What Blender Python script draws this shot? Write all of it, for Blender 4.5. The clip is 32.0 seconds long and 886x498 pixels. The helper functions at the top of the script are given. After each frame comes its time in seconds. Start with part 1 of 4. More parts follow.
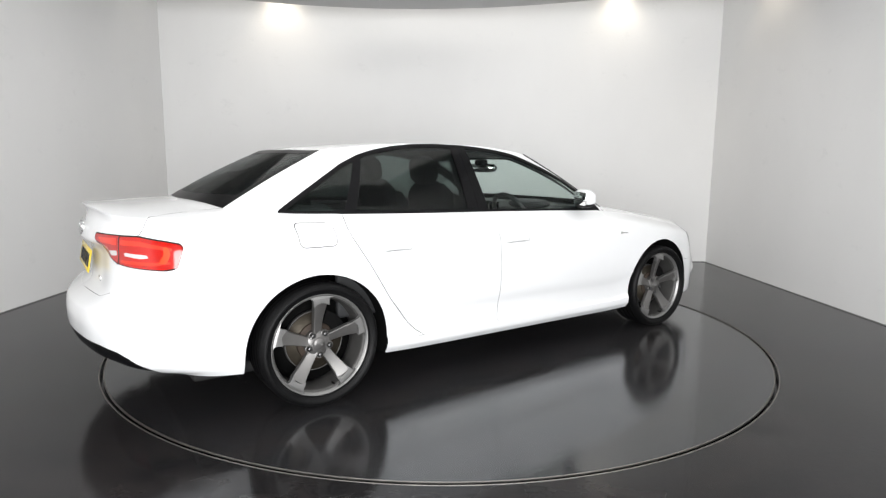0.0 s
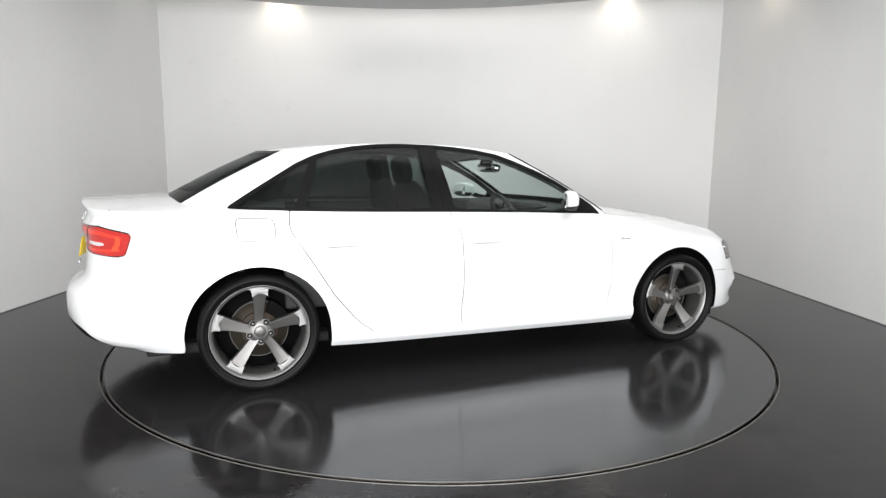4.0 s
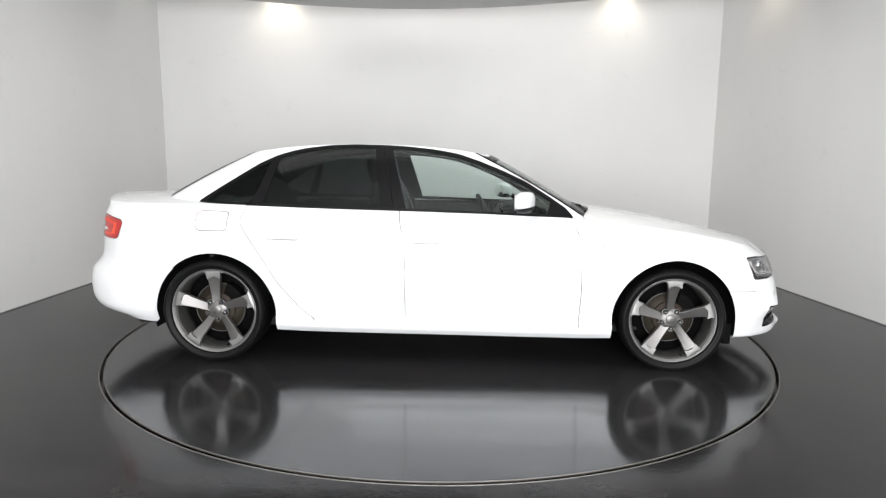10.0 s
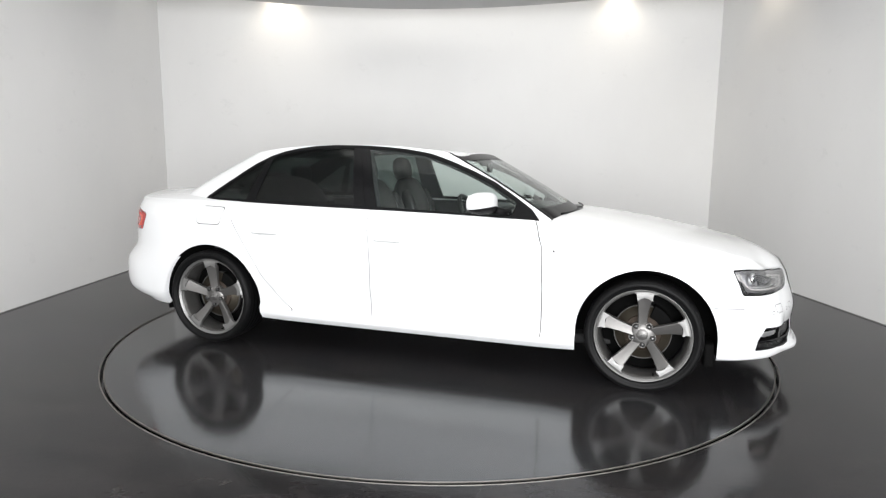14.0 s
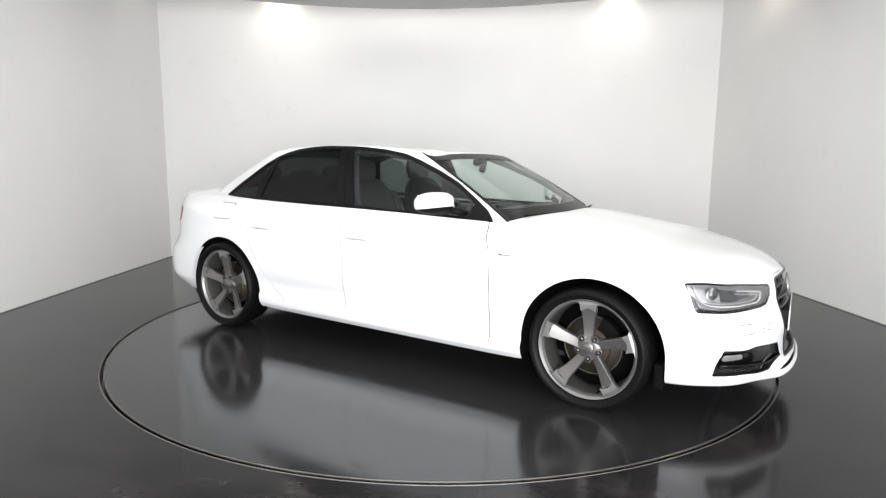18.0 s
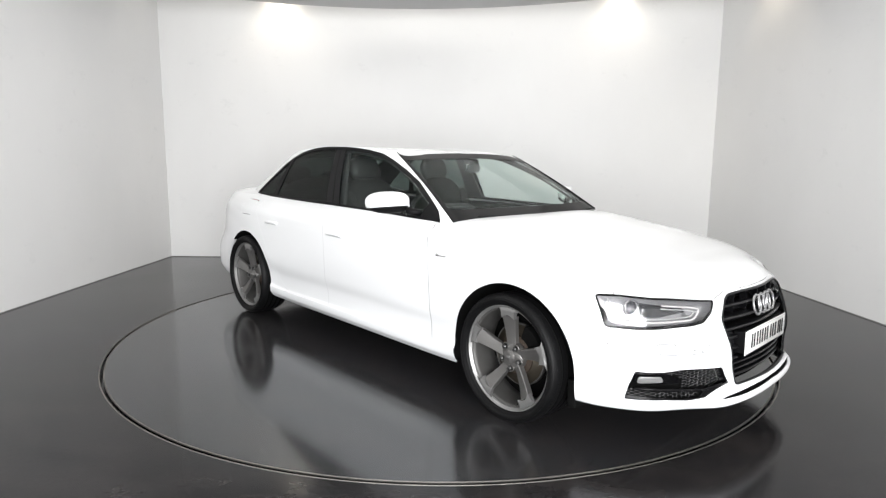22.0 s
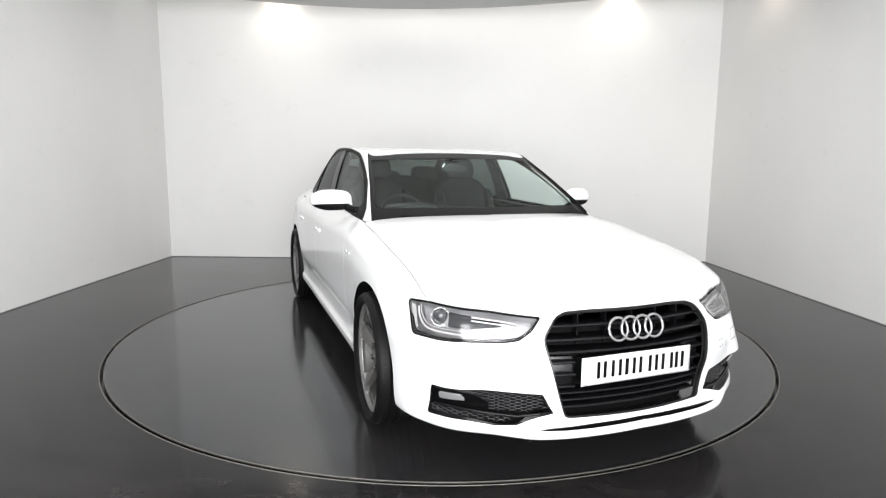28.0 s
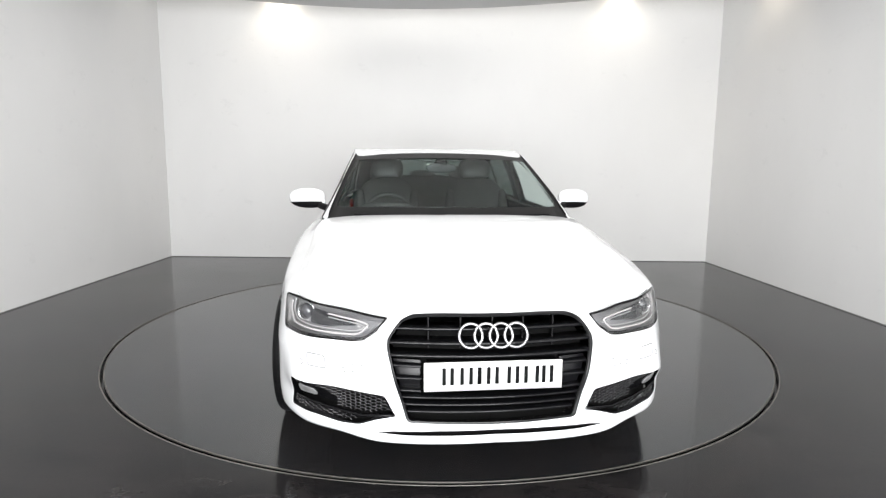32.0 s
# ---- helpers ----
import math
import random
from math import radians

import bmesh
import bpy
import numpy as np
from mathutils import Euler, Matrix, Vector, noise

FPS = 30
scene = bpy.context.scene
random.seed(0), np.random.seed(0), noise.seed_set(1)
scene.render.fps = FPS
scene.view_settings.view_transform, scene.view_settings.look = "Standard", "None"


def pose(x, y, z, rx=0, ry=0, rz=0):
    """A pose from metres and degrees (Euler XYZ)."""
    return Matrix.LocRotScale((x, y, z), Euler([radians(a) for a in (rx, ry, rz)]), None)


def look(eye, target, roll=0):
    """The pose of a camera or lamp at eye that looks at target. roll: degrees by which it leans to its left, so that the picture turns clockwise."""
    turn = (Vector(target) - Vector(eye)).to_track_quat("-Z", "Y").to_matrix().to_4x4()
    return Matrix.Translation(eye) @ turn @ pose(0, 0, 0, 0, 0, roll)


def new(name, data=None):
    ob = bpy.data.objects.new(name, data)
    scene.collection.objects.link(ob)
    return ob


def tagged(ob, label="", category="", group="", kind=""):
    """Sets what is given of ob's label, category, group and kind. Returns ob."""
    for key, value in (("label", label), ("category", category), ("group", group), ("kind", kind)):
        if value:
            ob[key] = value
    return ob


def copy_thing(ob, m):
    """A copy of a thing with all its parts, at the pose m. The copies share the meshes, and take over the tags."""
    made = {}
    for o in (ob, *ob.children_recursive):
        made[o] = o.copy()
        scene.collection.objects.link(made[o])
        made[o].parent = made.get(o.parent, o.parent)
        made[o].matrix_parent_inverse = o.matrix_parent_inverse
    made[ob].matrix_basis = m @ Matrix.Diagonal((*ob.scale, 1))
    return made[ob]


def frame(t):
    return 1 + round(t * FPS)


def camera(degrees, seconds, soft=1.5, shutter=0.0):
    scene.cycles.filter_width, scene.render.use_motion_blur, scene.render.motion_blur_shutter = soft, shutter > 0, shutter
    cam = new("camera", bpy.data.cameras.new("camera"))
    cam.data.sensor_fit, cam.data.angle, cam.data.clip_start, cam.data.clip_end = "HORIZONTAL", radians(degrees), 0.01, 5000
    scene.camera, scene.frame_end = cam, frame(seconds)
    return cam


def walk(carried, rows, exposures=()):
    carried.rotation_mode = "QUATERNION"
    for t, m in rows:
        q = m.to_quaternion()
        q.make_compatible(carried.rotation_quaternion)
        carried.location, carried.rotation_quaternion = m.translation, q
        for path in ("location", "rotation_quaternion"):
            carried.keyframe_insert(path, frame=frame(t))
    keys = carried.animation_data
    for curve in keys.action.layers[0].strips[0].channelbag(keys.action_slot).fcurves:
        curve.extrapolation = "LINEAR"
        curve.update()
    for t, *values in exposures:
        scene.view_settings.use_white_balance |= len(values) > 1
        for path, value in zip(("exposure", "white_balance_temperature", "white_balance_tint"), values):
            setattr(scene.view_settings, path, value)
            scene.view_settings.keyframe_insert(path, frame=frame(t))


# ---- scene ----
cam = camera(74.47, 32.0, soft=1.3)
VIEW = look((0, -4.3821, 1.2265), (0.00350, -3.39229, 1.08417), .467)
walk(cam, [(0, VIEW), (32, VIEW)], [(0, -.2), (10, -.2), (14, -.12), (18, -.02), (22, 0), (32, 0)])

# ---- light ----
world = bpy.data.worlds.new("world")
scene.world = world
world.use_nodes = True
world.node_tree.nodes["Background"].inputs[0].default_value = (.5, .5, .5, 1)
world.node_tree.nodes["Background"].inputs[1].default_value = 0.02


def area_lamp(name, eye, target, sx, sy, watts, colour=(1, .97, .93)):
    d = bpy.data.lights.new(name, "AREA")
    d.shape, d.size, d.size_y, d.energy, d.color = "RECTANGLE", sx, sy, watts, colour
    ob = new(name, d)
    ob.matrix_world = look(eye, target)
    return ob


def spot_lamp(name, eye, target, watts, angle=70, colour=(1, .88, .70), blend=.8, soft=.09):
    d = bpy.data.lights.new(name, "SPOT")
    d.energy, d.spot_size, d.spot_blend, d.shadow_soft_size, d.color = watts, radians(angle), blend, soft, colour
    ob = new(name, d)
    ob.matrix_world = look(eye, target)
    return ob


# daylight through a vehicle entrance, unseen and assumed, behind the camera
DOOR_X, DOOR_W, DOOR_H, YF = .3, 4.6, 2.7, -7.5
area_lamp("entrance_daylight", (DOOR_X, YF + .02, DOOR_H / 2), (DOOR_X, 0, DOOR_H / 2), DOOR_W, DOOR_H, 675, (.985, .99, 1))
# wall washers between the raft and the walls
for lx, ly, w in ((-2.02, 3.08, 28), (2.18, 3.0, 21), (3.30, 1.95, 24), (-3.40, -.2, 4), (3.40, -.9, 15), (-3.40, -3.2, 4), (3.40, -3.4, 16)):
    spot_lamp("wall_washer_lamp", (lx, ly, 3.5), (lx, ly, 0), w, 100, (1, .88, .70))
# unseen strip of fill light, added to brighten the top of the back wall
area_lamp("cove_lamp", (0, 2.30, 3.34), (0, 3.22, 3.0), 6.4, .12, 16, (1, .97, .92))
# unseen broad fill lamp, added under the raft to light car and floor
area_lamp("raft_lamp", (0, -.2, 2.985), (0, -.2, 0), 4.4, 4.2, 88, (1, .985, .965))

# ---- materials ----
def material(name, colour, rough=.5, metal=0.0, coat=0.0, coat_rough=.05, spec=.5, grain=0.0, grain_scale=200, stain=0.0, stain_scale=1.5, rough_var=0.0, trans=0.0, ior=1.45, emit=None, strength=0.0, sheen=0.0):
    m = bpy.data.materials.new(name)
    m.use_nodes = True
    nt = m.node_tree
    b = nt.nodes["Principled BSDF"]
    b.inputs["Base Color"].default_value = (*colour, 1)
    b.inputs["Roughness"].default_value = rough
    b.inputs["Metallic"].default_value = metal
    b.inputs["Coat Weight"].default_value = coat
    b.inputs["Coat Roughness"].default_value = coat_rough
    b.inputs["Specular IOR Level"].default_value = spec
    b.inputs["Transmission Weight"].default_value = trans
    b.inputs["IOR"].default_value = ior
    if emit:
        b.inputs["Emission Color"].default_value = (*emit, 1)
        b.inputs["Emission Strength"].default_value = strength
    if grain or stain or rough_var:
        co = nt.nodes.new("ShaderNodeTexCoord")
    if stain or rough_var:
        n = nt.nodes.new("ShaderNodeTexNoise")
        n.inputs["Scale"].default_value, n.inputs["Detail"].default_value = stain_scale, 6
        nt.links.new(co.outputs["Object"], n.inputs["Vector"])
        if stain:
            mx = nt.nodes.new("ShaderNodeMix")
            mx.data_type = "RGBA"
            mx.inputs[6].default_value = (*[c * (1 - stain) for c in colour], 1)
            mx.inputs[7].default_value = (*[min(1, c * (1 + stain)) for c in colour], 1)
            nt.links.new(n.outputs["Fac"], mx.inputs[0])
            nt.links.new(mx.outputs[2], b.inputs["Base Color"])
        if rough_var:
            r = nt.nodes.new("ShaderNodeMapRange")
            r.inputs[1].default_value, r.inputs[2].default_value = .3, .7
            r.inputs[3].default_value, r.inputs[4].default_value = rough - rough_var, rough + rough_var
            nt.links.new(n.outputs["Fac"], r.inputs[0])
            nt.links.new(r.outputs[0], b.inputs["Roughness"])
    if grain:
        g = nt.nodes.new("ShaderNodeTexNoise")
        g.inputs["Scale"].default_value, g.inputs["Detail"].default_value = grain_scale, 4
        nt.links.new(co.outputs["Object"], g.inputs["Vector"])
        bp = nt.nodes.new("ShaderNodeBump")
        bp.inputs["Strength"].default_value, bp.inputs["Distance"].default_value = grain, .002
        nt.links.new(g.outputs["Fac"], bp.inputs["Height"])
        nt.links.new(bp.outputs[0], b.inputs["Normal"])
    return m


def link_noise(nt, scale, detail=5, stretch=(1, 1, 1), rough=.5):
    co, mp, n = (nt.nodes.new(k) for k in ("ShaderNodeTexCoord", "ShaderNodeMapping", "ShaderNodeTexNoise"))
    mp.inputs["Scale"].default_value = stretch
    n.inputs["Scale"].default_value, n.inputs["Detail"].default_value, n.inputs["Roughness"].default_value = scale, detail, rough
    nt.links.new(co.outputs["Object"], mp.inputs["Vector"])
    nt.links.new(mp.outputs[0], n.inputs["Vector"])
    return n.outputs["Fac"]


def ranged(nt, value, a, b, c, d):
    r = nt.nodes.new("ShaderNodeMapRange")
    for k, v in enumerate((a, b, c, d)):
        r.inputs[k + 1].default_value = v
    nt.links.new(value, r.inputs[0])
    return r.outputs[0]


def times(nt, a, b, how="MULTIPLY"):
    n = nt.nodes.new("ShaderNodeMath")
    n.operation = how
    for k, v in enumerate((a, b)):
        if isinstance(v, (int, float)):
            n.inputs[k].default_value = v
        else:
            nt.links.new(v, n.inputs[k])
    return n.outputs[0]


def tint(nt, value, dark, light, to):
    mx = nt.nodes.new("ShaderNodeMix")
    mx.data_type = "RGBA"
    mx.inputs[6].default_value, mx.inputs[7].default_value = (*dark, 1), (*light, 1)
    nt.links.new(value, mx.inputs[0])
    nt.links.new(mx.outputs[2], to)


def wall_paint():
    """Rolled emulsion: soft roller lanes, a few scuffs."""
    m = material("wall_paint", (.78, .775, .76), .7, grain=.25, grain_scale=60)
    nt = m.node_tree
    b = nt.nodes["Principled BSDF"]
    lanes = ranged(nt, link_noise(nt, 1.1, 5, (1, 1, .55)), .3, .7, .0, .45)
    scuff = ranged(nt, link_noise(nt, 3.2, 9, (1, 1, 1.6), .72), .60, .74, 0, .8)
    tint(nt, times(nt, lanes, scuff, "ADD"), (.74, .738, .732), (.665, .665, .66), b.inputs["Base Color"])
    return m


def resin(name, colour, rough, spec, patch, swirl, ripple, ior=1.45):
    """Poured resin: trowel swirls, polished and scuffed patches, a slow ripple."""
    m = material(name, colour, rough, spec=spec, ior=ior)
    nt = m.node_tree
    b = nt.nodes["Principled BSDF"]
    b.inputs["Specular Tint"].default_value = (.88, .95, 1, 1)
    big = link_noise(nt, .9, 5)
    mid = link_noise(nt, 3.2, 8, (1, 1.7, 1), .62)
    tint(nt, ranged(nt, mid, .3, .72, 0, 1), [c * (1 - swirl) for c in colour], [c * (1 + swirl) * k for c, k in zip(colour, (1.13, 1, .9))], b.inputs["Base Color"])
    r = times(nt, ranged(nt, big, .35, .65, rough - patch, rough + patch), ranged(nt, mid, .52, .70, patch * .2, -patch * 1.1), "ADD")
    nt.links.new(r, b.inputs["Roughness"])
    bp = nt.nodes.new("ShaderNodeBump")
    bp.inputs["Strength"].default_value, bp.inputs["Distance"].default_value = ripple, .002
    nt.links.new(link_noise(nt, 34, 3), bp.inputs["Height"])
    nt.links.new(bp.outputs[0], b.inputs["Normal"])
    return m


WALL = wall_paint()
FLOOR = resin("floor_epoxy", (.0185, .0186, .0203), .13, .26, .03, .42, .16)
DISC = resin("turntable_epoxy", (.022, .0227, .025), .14, .78, .035, .16, .03, 1.5)
CEIL = material("ceiling_paint", (.55, .55, .55), .7, stain=.03)
STEEL = material("steel", (.25, .238, .222), .42, 1.0, rough_var=.08, stain=.1, stain_scale=20)
PAINT = material("white_car_paint", (.79, .797, .805), .35, coat=1.0, coat_rough=.04)
BLACK = material("black_trim", (.004, .004, .0045), .5, spec=.15, grain=.1, grain_scale=400)
GLOSS = material("gloss_black", (.004, .004, .0045), .08, coat=.5)
DARK = material("underbody", (.004, .004, .004), .8, spec=.08, stain=.2, stain_scale=8)
COATING = material("underseal", (.012, .012, .012), .8, stain=.3, stain_scale=6)
RUBBER = material("tyre_rubber", (.0035, .0035, .0038), .5, spec=.2, grain=.3, grain_scale=300, stain=.2, stain_scale=15)
RIM = material("titanium_alloy", (.185, .18, .175), .42, .75, stain=.08, stain_scale=12)
BRIGHT = material("machined_alloy", (.27, .268, .263), .42, .7, stain=.06, stain_scale=14)
CHROME = material("chrome", (.8, .8, .8), .08, 1.0)
BRAKE = material("brake_steel", (.07, .060, .046), .5, .7, stain=.3, stain_scale=20)
RUST = material("brake_hub_rust", (.042, .030, .022), .7, .3, stain=.4, stain_scale=30)


def glass(name, tint, gloss_rough=.0, power=5, least=.034, most=.7):
    """A pane: tinted see-through with a mirror coat that grows towards the edge-on view."""
    m = bpy.data.materials.new(name)
    m.use_nodes = True
    nt = m.node_tree
    nt.nodes.remove(nt.nodes["Principled BSDF"])
    out = nt.nodes["Material Output"]
    tr, gl, mx, lw, pw, ad = (nt.nodes.new(k) for k in ("ShaderNodeBsdfTransparent", "ShaderNodeBsdfGlossy", "ShaderNodeMixShader", "ShaderNodeLayerWeight", "ShaderNodeMath", "ShaderNodeMath"))
    pw.operation, pw.inputs[1].default_value = "POWER", power
    ad.operation, ad.inputs[1].default_value, ad.inputs[2].default_value = "MULTIPLY_ADD", most, least
    tr.inputs[0].default_value = (*tint, 1)
    gl.inputs["Roughness"].default_value = gloss_rough
    lw.inputs[0].default_value = .5
    nt.links.new(lw.outputs["Facing"], pw.inputs[0])
    nt.links.new(pw.outputs[0], ad.inputs[0])
    nt.links.new(ad.outputs[0], mx.inputs[0])
    nt.links.new(tr.outputs[0], mx.inputs[1])
    nt.links.new(gl.outputs[0], mx.inputs[2])
    nt.links.new(mx.outputs[0], out.inputs[0])
    return m


CLEAR = glass("clear_glass", (.915, .952, .94), 0, 5, .018, .40)
SCREEN = glass("windscreen_glass", (.915, .952, .94), 0, 8, .012, 1.0)
PRIVACY = glass("privacy_glass", (.36, .405, .395), 0, 5, .03, .4)
LENS = glass("lamp_lens", (.95, .95, .955), .02, 3, .012, .8)
REDLENS = material("red_lens", (.46, .007, .003), .12, coat=.45, coat_rough=.03)
REDLIT = material("red_reflector", (.74, .030, .008), .25, coat=.5, grain=.5, grain_scale=160)
WHITELENS = material("white_lens", (.58, .56, .55), .2, coat=.6)
HOUSE = material("lamp_housing", (.42, .42, .425), .28, .75)
BOWL = material("lamp_bowl", (.46, .46, .47), .3, .7)
SILVER = material("lamp_reflector", (.85, .85, .85), .28, .8)
LEATHER = material("black_leather", (.020, .0205, .021), .45, grain=.08, grain_scale=90, stain=.15, stain_scale=6)
LINER = material("headliner_cloth", (.30, .30, .29), .9, grain=.2, grain_scale=500)
PLATEW = material("white_plate", (.78, .78, .76), .35, coat=.5)
PLATEY = material("yellow_plate", (.72, .52, .03), .35, coat=.5)
INK = material("black_ink", (.004, .004, .0042), .3, spec=.12)
SHADOWED = material("gap_shade", (.02, .02, .02), .8, stain=.1)
BOLT = material("dark_steel", (.10, .10, .10), .35, .9)
MIDGREY = material("grey_plastic", (.055, .057, .06), .4, stain=.05)
MIRROR = material("mirror_glass", (.85, .86, .86), .02, 1.0)
DASH = material("dash_plastic", (.024, .0245, .026), .6, grain=.3, grain_scale=300)
SATIN = material("satin_black", (.0035, .0035, .004), .2, spec=.22)
PIANO = material("piano_black", (.005, .005, .006), .3, spec=.35, coat=.12, coat_rough=.12)
NET = material("honeycomb_plastic", (.03, .03, .032), .2, spec=.8, coat=.4)
SEAL = material("grey_sealant", (.17, .17, .165), .6, stain=.3, stain_scale=12)
PROJ = material("projector_glass", (.05, .052, .058), .04, .2, coat=1.0)
AMBER = material("amber_reflector", (.80, .06, .010), .2, coat=.6, coat_rough=.03)
SHADE = material("dark_lamp_panel", (.03, .031, .033), .25, coat=.3)
BARREL = material("dusty_barrel_alloy", (.085, .083, .08), .5, .5, stain=.2, stain_scale=14)
SEAM = material("seam_shadow", (.20, .205, .21), .6)
BLOCK = material("tread_rubber", (.012, .012, .0125), .7, spec=.1)

# ---- building helpers ----
def part(name, bm, mat, parent=None, label="", smooth=True):
    me = bpy.data.meshes.new(name)
    bm.to_mesh(me)
    bm.free()
    if smooth:
        me.shade_smooth()
    me.materials.append(mat)
    ob = new(name, me)
    ob.parent = parent
    return tagged(ob, label)


def box(sx, sy, sz, at=(0, 0, 0), bevel=0.0, seg=2, m=None):
    bm = bmesh.new()
    bmesh.ops.create_cube(bm, size=1, matrix=Matrix.Translation(at) @ Matrix.Diagonal((sx, sy, sz, 1)))
    if bevel:
        bmesh.ops.bevel(bm, geom=bm.edges[:], offset=bevel, segments=seg, profile=.6, affect="EDGES")
    if m is not None:
        bm.transform(m)
    return bm


def lathe(profile, n=48, m=None, close=False, caps=True):
    """Turns (radius, height) pairs round the z axis."""
    bm = bmesh.new()
    rings = [[bm.verts.new((r * math.cos(2 * math.pi * k / n), r * math.sin(2 * math.pi * k / n), z)) for k in range(n)] for r, z in profile]
    pairs = list(zip(rings, rings[1:]))
    if close:
        pairs.append((rings[-1], rings[0]))
    for a, b in pairs:
        for k in range(n):
            bm.faces.new((a[k], a[(k + 1) % n], b[(k + 1) % n], b[k]))
    if not close and caps:
        for ring in (rings[0][::-1], rings[-1]):
            if (ring[0].co - ring[1].co).length > 1e-5:
                bm.faces.new(ring)
    bmesh.ops.remove_doubles(bm, verts=bm.verts, dist=1e-6)
    bmesh.ops.recalc_face_normals(bm, faces=bm.faces)
    if m is not None:
        bm.transform(m)
    return bm


def slab(outline, z0, z1, bevel=0.0, m=None):
    """A flat outline of (x, y) raised from z0 to z1."""
    bm = bmesh.new()
    f = bm.faces.new([bm.verts.new((x, y, z0)) for x, y in outline])
    r = bmesh.ops.extrude_face_region(bm, geom=[f])
    bmesh.ops.translate(bm, vec=(0, 0, z1 - z0), verts=[v for v in r["geom"] if isinstance(v, bmesh.types.BMVert)])
    bmesh.ops.recalc_face_normals(bm, faces=bm.faces)
    if bevel:
        bmesh.ops.bevel(bm, geom=bm.edges[:], offset=bevel, segments=2, profile=.6, affect="EDGES")
    if m is not None:
        bm.transform(m)
    return bm


def join(*bms):
    out = bmesh.new()
    for b in bms:
        me = bpy.data.meshes.new("tmp")
        b.to_mesh(me)
        b.free()
        out.from_mesh(me)
        bpy.data.meshes.remove(me)
    return out


def tube(points, radius, n=8, closed=False):
    """A round bar along the points."""
    bm = bmesh.new()
    pts = [Vector(p) for p in points]
    rings = []
    for i, p in enumerate(pts):
        a = pts[i - 1] if i or closed else p
        b = pts[(i + 1) % len(pts)] if i + 1 < len(pts) or closed else p
        t = (b - a).normalized()
        up = Vector((0, 0, 1)) if abs(t.z) < .9 else Vector((1, 0, 0))
        e = t.cross(up).normalized()
        f = e.cross(t)
        rings.append([bm.verts.new(p + radius * (math.cos(2 * math.pi * k / n) * e + math.sin(2 * math.pi * k / n) * f)) for k in range(n)])
    pairs = list(zip(rings, rings[1:])) + ([(rings[-1], rings[0])] if closed else [])
    for a, b in pairs:
        for k in range(n):
            bm.faces.new((a[k], a[(k + 1) % n], b[(k + 1) % n], b[k]))
    if not closed:
        bm.faces.new(rings[0][::-1])
        bm.faces.new(rings[-1])
    bmesh.ops.recalc_face_normals(bm, faces=bm.faces)
    return bm


def clip(p, f):
    """The piece of a patch where f <= 0; f holds a value for each of its points."""
    T, fv = p["T"], f[p["T"]]
    inside = fv <= 0
    n = inside.sum(1)
    keep = [T[n == 3]]
    P, N, S = [p["P"]], [p["N"]], [p["S"]]
    base = len(p["P"])
    cuts = {}

    def cut(a, b):
        t = (f[a] / (f[a] - f[b]))[:, None]
        lo, hi = np.minimum(a, b), np.maximum(a, b)
        out = np.empty(len(a), int)
        for k, (x, y) in enumerate(zip(lo.tolist(), hi.tolist())):
            if (x, y) not in cuts:
                cuts[x, y] = base + len(cuts)
                u = f[x] / (f[x] - f[y])
                P.append((p["P"][x] + (p["P"][y] - p["P"][x]) * u)[None])
                N.append((p["N"][x] + (p["N"][y] - p["N"][x]) * u)[None])
                S.append(np.array([p["S"][x] + (p["S"][y] - p["S"][x]) * u]))
            out[k] = cuts[x, y]
        return out

    for r in range(3):
        a, b, c = T[:, r], T[:, (r + 1) % 3], T[:, (r + 2) % 3]
        one = (n == 1) & inside[:, r]
        if one.any():
            keep.append(np.stack([a[one], cut(a[one], b[one]), cut(a[one], c[one])], 1))
        two = (n == 2) & ~inside[:, r]
        if two.any():
            ab, ac = cut(b[two], a[two]), cut(c[two], a[two])
            keep.append(np.stack([ab, b[two], c[two]], 1))
            keep.append(np.stack([ab, c[two], ac], 1))
    T2 = np.vstack(keep)
    used, inv = np.unique(T2, return_inverse=True)
    return dict(P=np.concatenate(P)[used], N=np.concatenate(N)[used], S=np.concatenate(S)[used], T=inv.reshape(-1, 3))


def region(poly, q):
    """Signed distance of the 2D points q from a closed outline, negative inside."""
    a = np.asarray(poly, float)
    d = np.full(len(q), 1e9)
    odd = np.zeros(len(q), bool)
    for p0, p1 in zip(a, np.roll(a, -1, 0)):
        e = p1 - p0
        t = np.clip(((q - p0) @ e) / (e @ e + 1e-12), 0, 1)
        d = np.minimum(d, np.hypot(*(q - p0 - t[:, None] * e).T))
        if p0[1] != p1[1]:
            hit = (p0[1] > q[:, 1]) != (p1[1] > q[:, 1])
            odd ^= hit & (q[:, 0] < (p1[0] - p0[0]) * (q[:, 1] - p0[1]) / (p1[1] - p0[1]) + p0[0])
    return np.where(odd, -d, d)


def rounded(poly, r, n=5):
    """The outline with its corners rounded."""
    a = [Vector(p) for p in poly]
    out = []
    for i, p in enumerate(a):
        u, v = a[i - 1] - p, a[(i + 1) % len(a)] - p
        k = min(r, u.length * .45, v.length * .45)
        s, e = p + u.normalized() * k, p + v.normalized() * k
        for j in range(n + 1):
            t = j / n
            out.append(tuple((1 - t) ** 2 * s + 2 * t * (1 - t) * p + t * t * e))
    return out


def mirror(p):
    m = np.array((1, -1, 1))
    return dict(P=p["P"] * m, N=p["N"] * m, S=p["S"], T=p["T"][:, ::-1])


